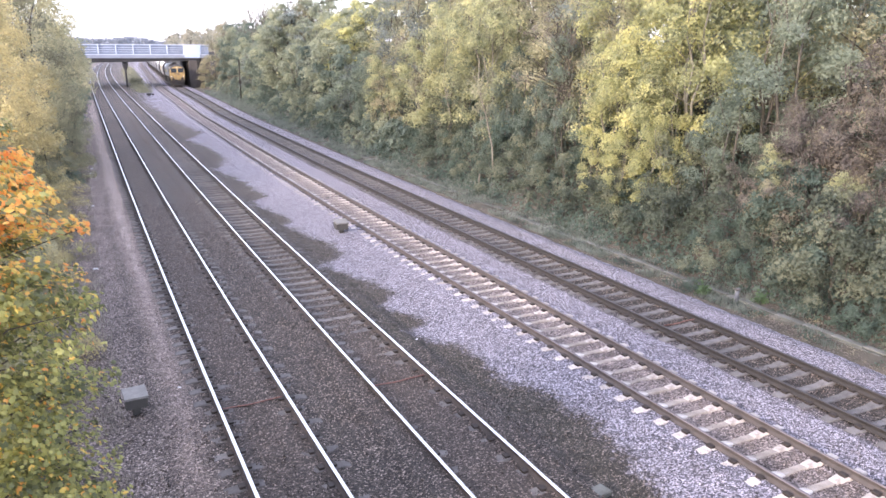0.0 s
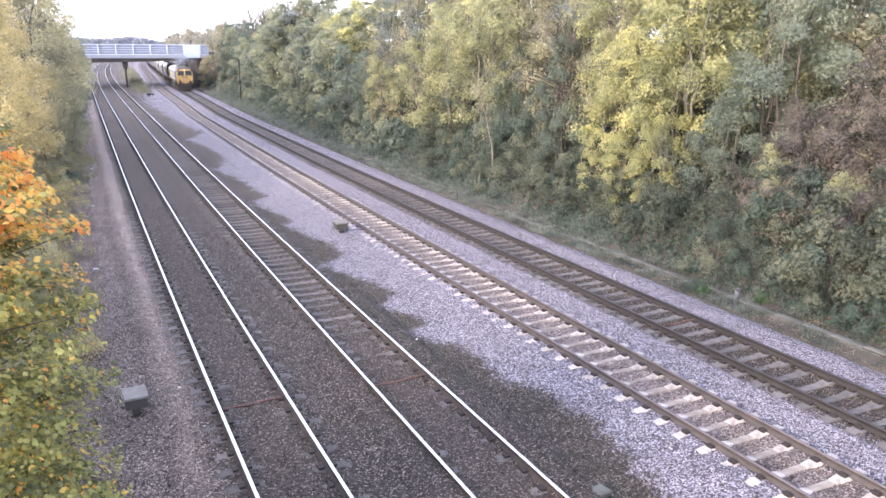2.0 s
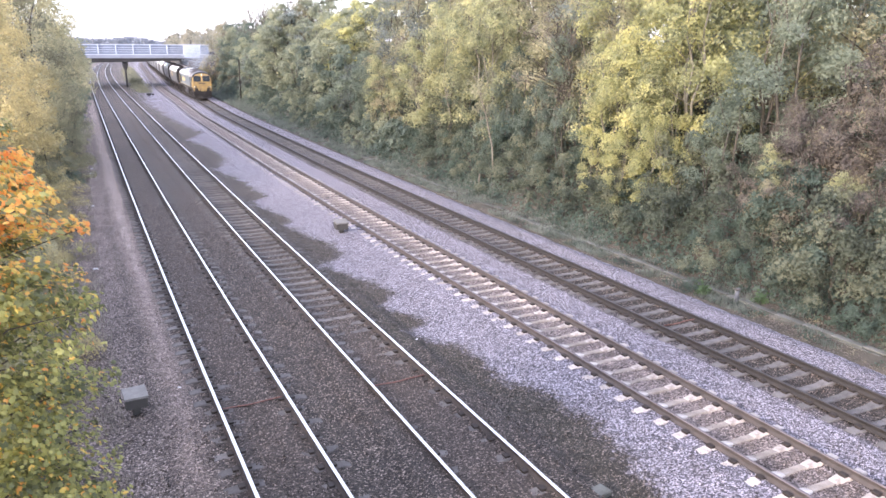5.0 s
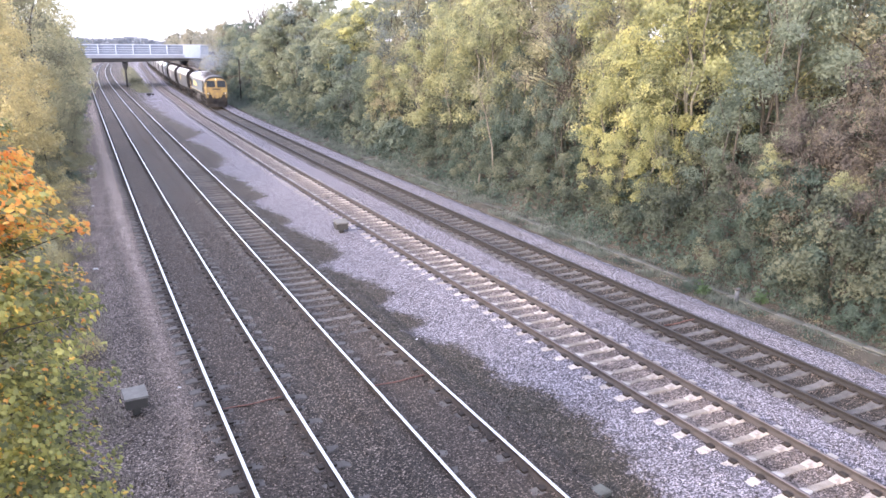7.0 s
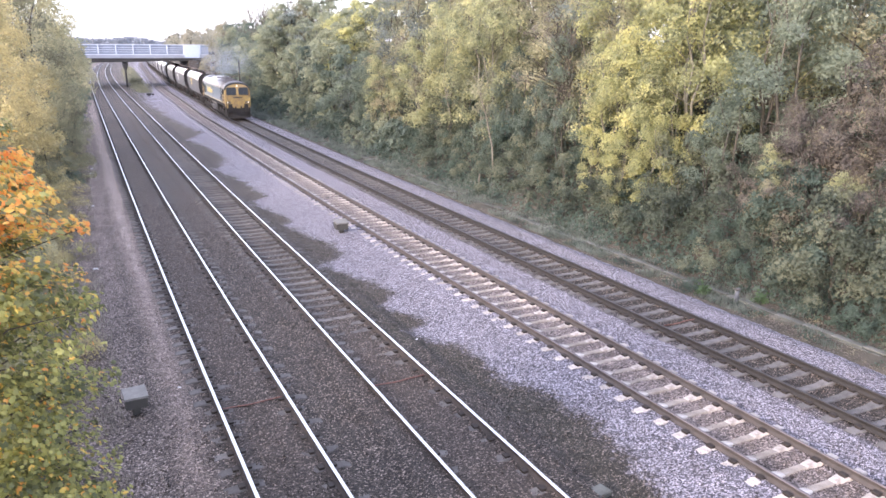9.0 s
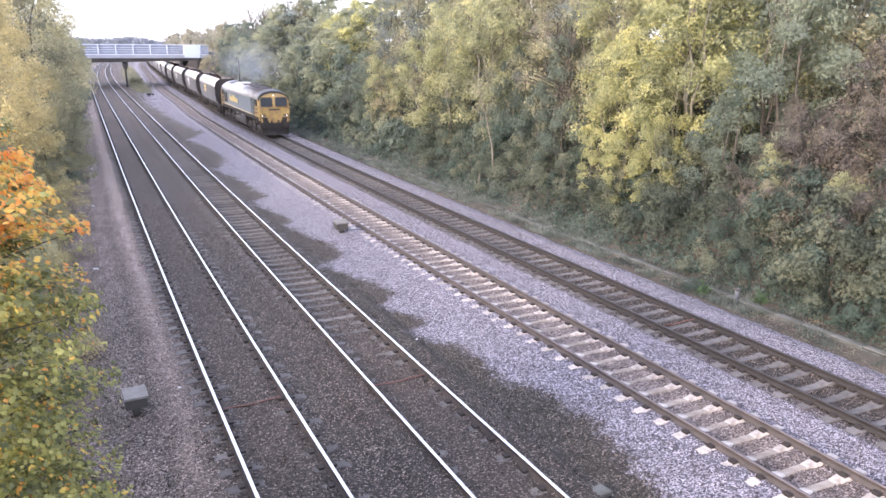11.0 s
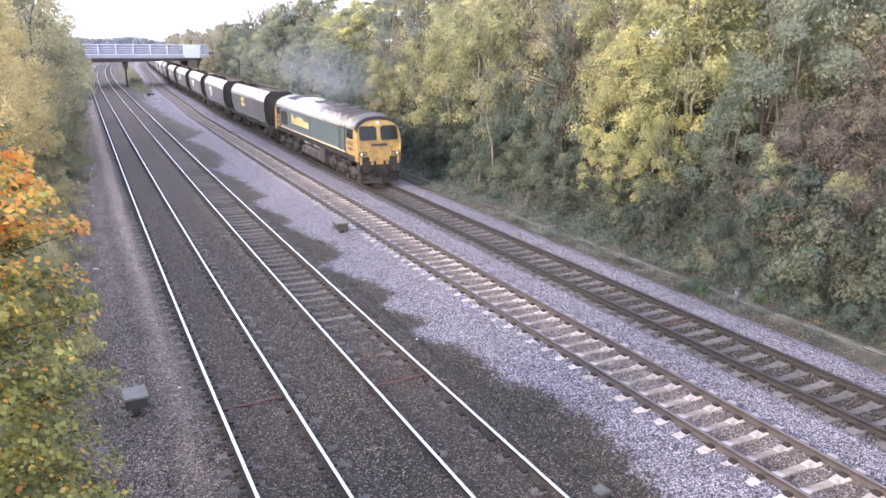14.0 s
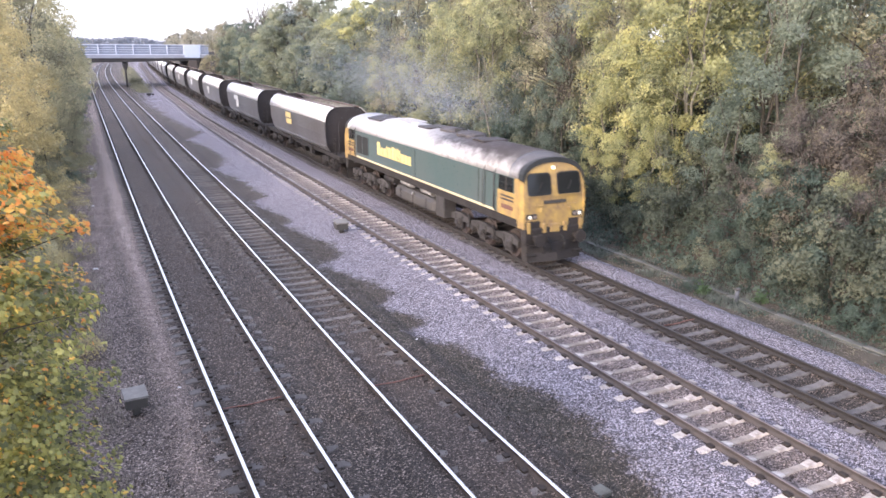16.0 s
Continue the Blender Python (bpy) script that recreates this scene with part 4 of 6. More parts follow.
def build_loco():
    lo = thing("diesel_locomotive", "green diesel locomotive with yellow cab ends and grimy underframe", "locomotive")
    y0, y1 = 0.55, LOCO_LENGTH - 0.55
    sill, gut = 1.70, 3.16
    H = 1.31
    # body side and bonnet
    body = loft([[(-H * k, y, sill), (H * k, y, sill), (H * k, y, gut), (-H * k, y, gut)] for y, k in ((y0 + .32, .985), (y0 + 2.2, 1), (y1 - 2.2, 1), (y1 - .32, .985))])
    part("body", body, M["green"], lo)

    def roof_piece(ya, yb, name, mat, label=""):
        part(name, loft([[(x, y, z) for x, z in arch(H, gut + .002, 4.04)] for y in np.linspace(ya, yb, 4)], smooth=True), M[mat], lo, label)

    roof_piece(y0 + 1.1, y1 - 1.1, "roof", "roof_soot", "pale grey roof stained black with soot")
    for ya, yb in ((y0 + 1.1, y0 + .34), (y1 - 1.1, y1 - .34)):
        secs = []
        for t in np.linspace(0, 1, 5):
            top = 4.04 - 0.17 * t ** 1.3
            secs.append([(x, ya + (yb - ya) * t, z) for x, z in arch(H * (1 - 0.01 * t), gut + .002, top)])
        part("cab_roof", loft(secs, smooth=True), M["roof_soot"], lo)
    # sooty panels along the front half of the roof
    for yp, long in ((5.4, 1.0), (10.9, 1.3)):
        part("roof_panel", boxes([(0.0, yp, 4.03, 1.15, long, 0.08)], 0.02), M["roof_dark"], lo, "sooty dark roof panel")
    for yh, wide in ((7.1, 1.0), (9.0, .8)):
        hump = loft([[(x, yh + d, z) for x, z in ((-wide / 2 * k, 4.0), (-wide / 2 * k, 3.98 + .13 * k), (-wide / 4 * k, 3.98 + .22 * k), (wide / 4 * k, 3.98 + .22 * k), (wide / 2 * k, 3.98 + .13 * k), (wide / 2 * k, 4.0))] for d, k in ((-.65, .6), (-.45, 1), (.45, 1), (.65, .6))])
        part("exhaust_silencer", hump, M["soot"], lo, "soot-black exhaust hump")
    part("exhaust_outlet", boxes([(0.0, 8.05, 4.13, 0.34, 0.6, 0.22)], 0.04), M["rubber"], lo)
    for yl in (12.2, 15.2):
        seam = loft([[(x, yl + d, z + .006) for x, z in arch(H, gut + .004, 4.04)] for d in (-.02, .02)], closed=False)
        part("roof_seam", seam, M["roof_dark"], lo)
    part("roof_hatch", boxes([(-.38, 16.7, 3.99, 1.05, 1.9, 0.06, 0, -9, 0)], 0.02), M["roof_dark"], lo, "dark square roof hatch")
    part("roof_fan", boxes([(0.1, 14.2, 4.04, 1.1, 2.2, 0.06)], 0.02), M["roof"], lo)
    # yellow sill stripe and dark solebar
    for sx in (-1, 1):
        part("stripe", boxes([(sx * (H + .005), (y0 + y1) / 2, sill + .05, .03, y1 - y0 - 4.2, .085)], 0), M["cream"], lo)
        part("solebar", boxes([(sx * 1.18, LOCO_LENGTH / 2, 1.52, .2, y1 - y0 - .5, .32)], 0.02), M["under"], lo)
        for y in (10.2, 3.95):
            part("panel_seam", boxes([(sx * (H + .001), y, 2.43, .02, .035, 1.40)], 0), M["rubber"], lo)
        # cab doors with handrails
        for yd in (3.05, LOCO_LENGTH - 2.05):
            door = part("cab_door", boxes([(sx * (H + .002), yd, 2.44, .02, .66, 1.42)], 0.005), M["green"], lo)
            part("door_seam", boxes([(sx * (H + .006), yd + d, 2.44, .02, .04, 1.44) for d in (-.35, .35)] + [(sx * (H + .006), yd, 3.14, .02, .70, .03)], 0), M["rubber"], door)
            part("door_window", boxes([(sx * (H + .008), yd, 2.90, .02, .40, .38)], 0.0), M["cab_glass"], door) if yd > 10 else None
            for d in (-.42, .42):
                rail = bmesh.new()
                pts = [(sx * (H + .01), yd + d, 1.75), (sx * (H + .08), yd + d, 1.85), (sx * (H + .08), yd + d, 3.12), (sx * (H - .08), yd + d, 3.40)]
                for a, b in zip(pts, pts[1:]):
                    rod(rail, a, b, .022, seg=6)
                part("handrail", rail, M["signal_post"], lo)
            for z in (.55, .95, 1.3):
                part("cab_step", boxes([(sx * 1.22, yd, z, .10, .5, .04)], 0.0), M["under"], lo)
        # side windows and yellow panels of both cabs
        for yc, w in ((y0, 1), (y1, -1)):
            part("cab_side", boxes([(sx * (H - .002), yc + w * 1.12, 2.14, .035, 1.52, .90)], 0.008), M["yellow"], lo, "yellow cab side panel")
            part("cab_pillar", boxes([(sx * (H - .006), yc + w * .50, 2.87, .04, .34, .58)], 0.008), M["yellow"], lo)
            win = part("side_window", boxes([(sx * (H - .001), yc + w * 1.30, 2.87, .03, 1.06, .54)], 0.01), M["cab_glass"], lo)
            part("window_bar", boxes([(sx * (H + .012), yc + w * 1.25, 2.87, .03, .05, .56)], 0), M["clip"], win)
            part("marking_bar", boxes([(sx * (H + .018), yc + w * 1.15, z, .012, .95, .07) for z in (2.42, 2.29)], 0), M["roof_dark"], lo)
            part("marking_bar", boxes([(sx * (H + .018), yc + w * 1.15, 2.02, .012, .85, .16)], 0), M["bond"], lo)
        part("radiator_grille", boxes([(sx * (H + .002), 17.35, 2.46, .03, 1.9, .98)], 0.01), M["rubber"], lo, "black grille")
        for d in (-.93, 0, .93):
            part("grille_bar", boxes([(sx * (H + .018), 17.35 + d, 2.46, .02, .05, .98)], 0), M["green"], lo)
        # the yellow name along the side, as plain bars
        y = 15.1
        for h, wd in ((.66, .42), (.42, .28), (.42, .36), (.58, .13), (.54, .38), (.62, .36), (.58, .22), (.62, .13), (.56, .13), (.42, .38), (.42, .38), (.42, .32)):
            part("name_bar", boxes([(sx * (H + .010), y - wd / 2, 2.26 + h / 2, .012, wd, h)], 0.004), M["yellow_mark"], lo)
            y -= wd + .085
        # tanks, battery boxes and pipes beneath
        part("fuel_tank", boxes([(sx * .80, 10.6, .72, .9, 4.6, .66)], 0.16), M["tank"], lo, "dusty grey fuel tank")
        for d in (-1.5, 0, 1.5):
            part("tank_strap", boxes([(sx * 1.253, 10.6 + d, .74, .02, .07, .52)], 0), M["under"], lo)
        part("filler", rod(bmesh.new(), (sx * 1.2, 10.6, .95), (sx * 1.29, 10.6, .98), .07, seg=10), M["tank_pale"], lo)
        part("equipment_box", boxes([(sx * .98, 7.55, .92, .6, .85, .92)], 0.03), M["bogie"], lo)
        for yt in (9.2, 11.6):
            part("main_reservoir", rod(bmesh.new(), (sx * 1.08, yt - .62, 1.30), (sx * 1.08, yt + .62, 1.30), .16, seg=12), M["tank_pale"], lo, "pale grey air reservoir")
        part("air_tank", rod(bmesh.new(), (sx * 1.0, 13.2, 1.15), (sx * 1.0, 14.6, 1.15), .18, seg=12), M["under"], lo)
        part("pipe_run", boxes([(sx * 1.12, 10.6, 1.50, .12, 7.0, .06)], 0.01), M["under"], lo)
    # cab fronts
    for yc, w, lit in ((y0, -1, True), (y1, 1, False)):
        def face_y(z):
            return yc - w * (0.0 if z < 2.5 else (z - 2.5) * 0.22)
        outline = [(-1.30, 1.40), (1.30, 1.40), (1.31, 2.5), (1.29, 3.16)] + [(x * .985, z) for x, z in arch(1.30, 3.16, 3.74)[1:-1]] + [(-1.29, 3.16), (-1.31, 2.5)]
        front = loft([[(x, face_y(z) + w * d, z) for x, z in outline] for d in (-0.42, 0.0)])
        part("cab_front", front, M["yellow"], lo, "yellow cab front")
        visor = loft([[(x, face_y(z) + w * d, z) for x, z in [(q * 1.0, zz) for q, zz in arch(1.318, 3.17, 3.90)] + [(q * .95, zz - .17) for q, zz in arch(1.318, 3.20, 3.90)[::-1]]] for d in (-0.3, 0.035)])
        part("visor", visor, M["visor"], lo, "dark rim above the cab windows")
        for sx in (-1, 1):
            def pane(x0, x1, z0, z1, depth, grow):
                c, r = [], 0.12
                for cx, cz, a0 in ((x1 - r, z1 - r, 0), (x0 + r, z1 - r, 90), (x0 + r, z0 + r, 180), (x1 - r, z0 + r, 270)):
                    for k in range(4):
                        a = radians(a0 + 30 * k)
                        c.append((cx + (r + grow) * math.cos(a), cz + (r + grow) * math.sin(a)))
                return loft([[(x, face_y(z) + w * d, z) for x, z in c] for d in (-.05, depth)])
            xa, xb = (0.16, 1.10) if sx > 0 else (-1.10, -0.16)
            ws = part("windscreen", pane(xa, xb, 2.60, 3.34, .012, 0), M["cab_glass"], lo, "dark windscreen")
            part("windscreen_seal", pane(xa, xb, 2.60, 3.34, .006, .045), M["rubber"], ws)
            part("window_frame", boxes([((xa + xb) / 2, face_y(2.57) + w * .025, 2.57, xb - xa + .06, .03, .035)], 0), M["yellow"], ws)
            part("wiper", boxes([(sx * .62, face_y(2.86) + w * .03, 2.86, .03, .02, .45, 0, 25, 0)], 0), M["rubber"], ws)
            part("lamp_box", boxes([(sx * .98, yc + w * .01, 1.84, .46, .06, .19)], 0.03), M["rubber"], lo)
            for d in (-.11, .10):
                on = lit and d * sx > 0
                bm = rod(bmesh.new(), (sx * .96 + d, yc + w * .03, 1.84), (sx * .96 + d, yc + w * .06, 1.84), .062, seg=14)
                part("headlamp", bm, M["lamp_on" if on else "lamp_off"], lo, "lit headlamp" if on else "")
            part("front_handrail", boxes([(sx * .70, yc + w * .06, 2.24, .45, .03, .03), (sx * 1.12, yc + w * .06, 1.45, .12, .10, .40)], 0.01), M["yellow"], lo)
            for z in (.80, .45):
                part("front_step", boxes([(sx * 1.0, yc + w * .05, z, .42, .3, .05)], 0.01), M["under"], lo)
        bm = rod(bmesh.new(), (0, face_y(3.54) + w * .0, 3.54), (0, face_y(3.54) + w * .05, 3.54), .065, seg=14)
        part("marker_lamp", bm, M["lamp_on" if lit else "lamp_off"], lo, "lit marker lamp" if lit else "")
        part("front_marking", boxes([(0, yc + w * .01, 2.34, .95, .02, .12)], 0), M["box"], lo)
        part("coupler_pocket", boxes([(0, yc + w * .04, 1.38, .42, .12, .30), (-.45, yc + w * .04, 1.40, .14, .12, .34), (.45, yc + w * .04, 1.40, .14, .12, .34)], 0.02), M["yellow"], lo)
        part("grime_skirt", boxes([(sx * .93, yc + w * .012, 1.52, .62, .03, .30) for sx in (-1, 1)], 0.01), M["under"], lo, "grimy black lower corners")
        part("jumper_socket", boxes([(sx * .62, yc + w * .05, 2.06, .12, .08, .14) for sx in (-1, 1)], 0.02), M["yellow"], lo)
        part("buffer_beam", boxes([(0, yc - w * .1, 1.12, 2.5, .35, .58)], 0.03), M["under"], lo)
        plough = loft([[(-1.25, yc - w * .15, z), (-1.15, yc + w * d, z), (0, yc + w * (d + .22), z), (1.15, yc + w * d, z), (1.25, yc - w * .15, z)] for z, d in ((.20, .12), (.50, .02), (.86, .0))])
        part("plough", plough, M["under"], lo, "black snowplough")
        buffers(lo, yc, w)
        hose = bmesh.new()
        for x in (-.3, .3, -.6):
            pts = [(x, yc + w * .1, 1.1), (x, yc + w * .3, .9), (x * .9, yc + w * .28, .6), (x * .8, yc + w * .1, .45)]
            for a, b in zip(pts, pts[1:]):
                rod(hose, a, b, .03, seg=6)
        part("brake_hose", hose, M["rubber"], lo)
    ws = wheelset_mesh(0.53)
    sets = []
    for y in (4.0, LOCO_LENGTH - 4.0):
        sets += bogie(lo, y, (-2.05, 0.0, 2.05), 0.53, ws)
    return lo, sets


WAGON_LENGTH = 20.2


def build_wagon():
    wa = thing("coal_hopper_wagon", "dark grey bogie coal hopper wagon with pale curved top edges", "wagon", group="hopper wagons")
    L = WAGON_LENGTH
    prof = [(1.00, 1.18), (1.28, 1.62), (1.41, 2.30), (1.43, 3.14)]
    hood = [(1.435, 3.14), (1.40, 3.40), (1.28, 3.68), (1.06, 3.90), (0.86, 4.00), (0.78, 4.02)]

    def end(z):
        return 2.5 + 0.35 * max(0.0, (2.5 - z) / 1.3) ** 1.3

    for sx in (-1, 1):
        secs = [[(sx * x, y, z) for y in (end(z), L * .25, L * .5, L * .75, L - end(z))] for x, z in prof]
        bm = loft(secs, closed=False, caps=False)
        bmesh.ops.solidify(bm, geom=bm.faces[:], thickness=0.05)
        side = part("side", bm, M["wagon"], wa)
        part("side_rib", boxes([(sx * 1.425, y, 3.06, .03, L - 5.2, .05) for y in (L / 2,)] + [(sx * 1.25, L / 2, 1.50, .06, L - 6.0, .08)], 0.01), M["wagon"], side)
        hs = loft([[(sx * x, y, z) for y in (2.43, L * .33, L * .67, L - 2.43)] for x, z in hood], closed=False, caps=False, smooth=True)
        bmesh.ops.solidify(hs, geom=hs.faces[:], thickness=0.03)
        part("hood", hs, M["wagon_top"], wa, "pale curved hood along the top")
        part("rim", boxes([(sx * .78, L / 2, 4.03, .12, L - 4.9, .08)], 0.02), M["wagon_rim"], wa, "rusty brown top rim")
        part("solebar", boxes([(sx * 1.05, L / 2, 1.10, .16, L - 1.0, .24)], 0.02), M["under"], wa)
        part("ladder", boxes([(sx * 1.12, 1.45, z, .05, .4, .03) for z in (.75, 1.0, 1.3, 1.6, 1.9, 2.2)] + [(sx * 1.12, 1.45 + d, 1.5, .05, .04, 1.8) for d in (-.2, .2)], 0), M["under"], wa)
        part("brake_gear", boxes([(sx * 1.12, y, .95, .25, .5, .5) for y in (L * .33, L * .62)] + [(sx * 1.15, L * .47, 1.0, .1, 3.2, .08)], 0.02), M["under"], wa)
    for y, w in ((0, 1), (L, -1)):
        e = loft([[(x, y + w * (end(z) + dd), z) for x, z in prof + hood[1:] + [(-a, b) for a, b in (prof + hood[1:])[::-1]]] for dd in (0.04, 0.10)])
        part("end_plate", e, M["wagon_end"], wa)
        part("end_platform", boxes([(0, y + w * 1.25, 1.20, 2.3, 2.0, .08)], 0.01), M["under"], wa)
        part("end_post", boxes([(sx * .8, y + w * 1.55, 2.2, .09, .09, 2.0) for sx in (-1, 1)], 0.01), M["wagon_end"], wa)
        part("headstock", boxes([(0, y + w * .35, 1.05, 2.5, .22, .36)], 0.02), M["under"], wa)
        buffers(wa, y + w * .3, -w)
        part("floor_slope", loft([[(-1.0, y + w * a, b), (1.0, y + w * a, b), (1.0, y + w * a, b - .05), (-1.0, y + w * a, b - .05)] for a, b in ((2.65, 3.4), (6.2, 1.3))]), M["coal"], wa)
    part("floor", boxes([(0, L / 2, 1.28, 2.0, L - 11.8, .06), (0, L / 2, 1.75, 2.0, .2, .9)], 0.01), M["coal"], wa, "dusty black inside")
    for y in (L * .38, L * .5, L * .62):
        ch = loft([[(-x, y - d, z), (x, y - d, z), (x, y + d, z), (-x, y + d, z)] for x, d, z in ((1.1, 1.0, 1.25), (.75, .35, .42))])
        part("hopper_chute", ch, M["under"], wa)
    part("centre_sill", boxes([(0, L / 2, 1.02, .5, L - .8, .3)], 0.02), M["under"], wa)
    ws = wheelset_mesh(0.46)
    sets = []
    for y in (2.9, L - 2.9):
        sets += bogie(wa, y, (-1.0, 1.0), 0.46, ws, 1.0, "under")
    return wa, sets


def add_wagon_marks(wa, k):
    """Company patches on the side, as plain shapes."""
    L = WAGON_LENGTH
    mat = M["yellow_mark"] if k == 0 else M["white_mark"]
    spots = {0: [(11.9, 2.84, 1.5, .36), (11.7, 2.40, 1.5, .34)], 1: [(12.7, 2.82, 2.0, .40), (12.0, 2.35, 1.2, .75)], 2: [(12.0, 2.70, 2.2, .45), (11.7, 2.35, 1.3, .5)]}.get(k, [(11.5 if k % 2 else 10.5, 2.6, 2.0, .8)])
    for y, z, w, h in spots:
        bar = part("marking", boxes([(-1.438, y, z, .012, w, h)], 0.003), mat, wa)


def build_smoke():
    """Exhaust smoke as drifting puffs of fine specks."""
    puffs = []
    for k, (n, rx, ry, rz) in enumerate(((20000, .5, 1.4, .40), (42000, .8, 2.1, .65), (44000, 1.2, 2.8, .9), (30000, 1.7, 3.8, 1.2))):
        rng = np.random.default_rng(70 + k)
        c = rng.normal(size=(n, 3)) * (rx, ry, rz)
        c += 0.35 * np.sin(c[:, [1, 2, 0]] * 2.1 + k)
        v, f = leaf_cloud(rng, c, 0.021, True)
        ob = new("smoke_puff", mesh_of("smoke_puff", v, f, [M["smoke"]]))
        puffs.append(tagged(ob, "thin blue-grey exhaust smoke drifting behind the locomotive", "smoke", "puffs of exhaust smoke"))
    return puffs


# ---------------------------------------------------------------- trees, bushes and grass
def leaf_cloud(rng, centres, size, single=False, facing=None):
    """Bent diamond leaves of two triangles, or plain ones of one, hanging slightly, round the given centres; they face roughly as told."""
    n = len(centres)
    a = rng.normal(size=(n, 3))
    a[:, 2] = a[:, 2] * 0.7 - 0.45
    if facing is not None:
        out = facing + rng.normal(size=(n, 3)) * 0.62
        out /= np.linalg.norm(out, axis=1, keepdims=True)
        a -= (a * out).sum(1, keepdims=True) * out
    a /= np.linalg.norm(a, axis=1, keepdims=True)
    b = rng.normal(size=(n, 3)) if facing is None else np.cross(out, a)
    b -= (b * a).sum(1, keepdims=True) * a
    b /= np.linalg.norm(b, axis=1, keepdims=True)
    c = np.cross(a, b)
    ln = size * rng.uniform(0.6, 1.3, (n, 1))
    wd = ln * rng.uniform(0.28, 0.42, (n, 1))
    if single:
        v = np.stack([centres - a * ln / 2 - b * wd, centres - a * ln / 2 + b * wd, centres + a * ln / 2], 1).reshape(-1, 3)
        return v, np.arange(3 * n).reshape(-1, 3)
    v = np.stack([centres - a * ln / 2, centres + b * wd + c * ln * 0.1, centres + a * ln / 2, centres - b * wd + c * ln * 0.1], 1).reshape(-1, 3)
    i = 4 * np.arange(n)[:, None]
    f = np.concatenate([i + np.array([[0, 1, 2]]), i + np.array([[0, 2, 3]])], 1).reshape(-1, 3)
    return v, f


def crown_points(rng, height, spread, base, clusters, per, radius, lean=(0, 0), skirt=0.0, droop=1.0):
    """Drooping sprays of leaves over the lobes of an uneven crown: spray centres, leaf centres and the way each leaf faces."""
    lobes = max(6, clusters // 13)
    ph = rng.uniform(0, math.tau)
    mid = []
    for k in range(lobes):
        u = (k + rng.random()) / lobes
        env = math.sqrt(max(0.03, 1 - ((u - 0.40) / 0.64) ** 2)) * (1 + skirt * (1 - u))
        ang = ph + k * 2.4 + rng.normal() * 0.35
        r = spread * env * rng.uniform(0.45, 1.0)
        h = base + (1 - base) * u
        mid.append((r * math.cos(ang) + lean[0] * h, r * math.sin(ang) + lean[1] * h, h * height))
    mid = np.array(mid)
    own = rng.integers(0, lobes, clusters)
    size = spread * rng.uniform(0.20, 0.34, lobes)
    way = rng.normal(size=(clusters, 3))
    way[:, 2] += 0.25
    way /= np.linalg.norm(way, axis=1, keepdims=True)
    cl = mid[own] + way * (size[own] * rng.uniform(0.6, 1.1, clusters))[:, None] * np.array([1, 1, 0.85])
    cl[:, 2] = np.maximum(cl[:, 2], base * height * 0.8)
    k = rng.poisson(per, clusters) + 3
    idx = np.repeat(np.arange(clusters), k)
    n = len(idx)
    reach = (radius * rng.uniform(0.7, 1.35, clusters))[idx]
    a = rng.uniform(0, math.tau, n)
    q = np.sqrt(rng.random(n)) * reach * 1.25
    off = np.stack([q * np.cos(a), q * np.sin(a), -droop * q * q / reach * 0.75 + rng.normal(size=n) * reach * 0.16], 1)
    outward = way[idx] * (1, 1, 0.4)
    off += outward * (reach * 0.25)[:, None] - np.array([0, 0, 1]) * (rng.random(n) ** 3 * reach * droop)[:, None]
    facing = off * (1, 1, 0) / reach[:, None] * 0.8 + outward * 0.6 + np.array([0, 0, 0.40])
    return cl, cl[idx] + off, facing


def limb_mesh(rng, height, clusters, thick, base, bark, stems=1, lean=(0, 0), limbs=16):
    bm = bmesh.new()
    for st in range(stems):
        a0 = rng.uniform(0, math.tau)
        splay = 0.0 if stems == 1 else height * 0.10
        pts = []
        for t in np.linspace(0, 0.92, 7):
            wob = height * 0.018
            pts.append(Vector((lean[0] * t + splay * t * math.cos(a0) + rng.normal() * wob * (t > 0), lean[1] * t + splay * t * math.sin(a0) + rng.normal() * wob * (t > 0), t * height - (0.5 if t == 0 else 0))))
        for i, (a, b) in enumerate(zip(pts, pts[1:])):
            r = thick / math.sqrt(stems)
            rod(bm, a, b, r * (1 - i / 7.0) + 0.012, r * (1 - (i + 1) / 7.0) + 0.012, 6, caps=False)
        pick = rng.choice(len(clusters), min(limbs // stems + 1, len(clusters)), replace=False)
        for c in clusters[pick]:
            c = Vector(c)
            t = min(0.85, max(0.15, c.z / height * 0.75))
            q = t / 0.92 * 6
            i = min(5, int(q))
            root = pts[i].lerp(pts[i + 1], q - i)
            midp = root.lerp(c, 0.55) + Vector((0, 0, 0.06 * height * rng.uniform(-0.3, 1)))
            r = thick * 0.30 * (1 - 0.6 * t)
            rod(bm, root, midp, r, r * 0.6, 4, caps=False)
            rod(bm, midp, c, r * 0.6, r * 0.2, 3, caps=False)
    me = bpy.data.meshes.new("trunk")
    bm.to_mesh(me)
    bm.free()
    me.materials.append(M[bark])
    return me


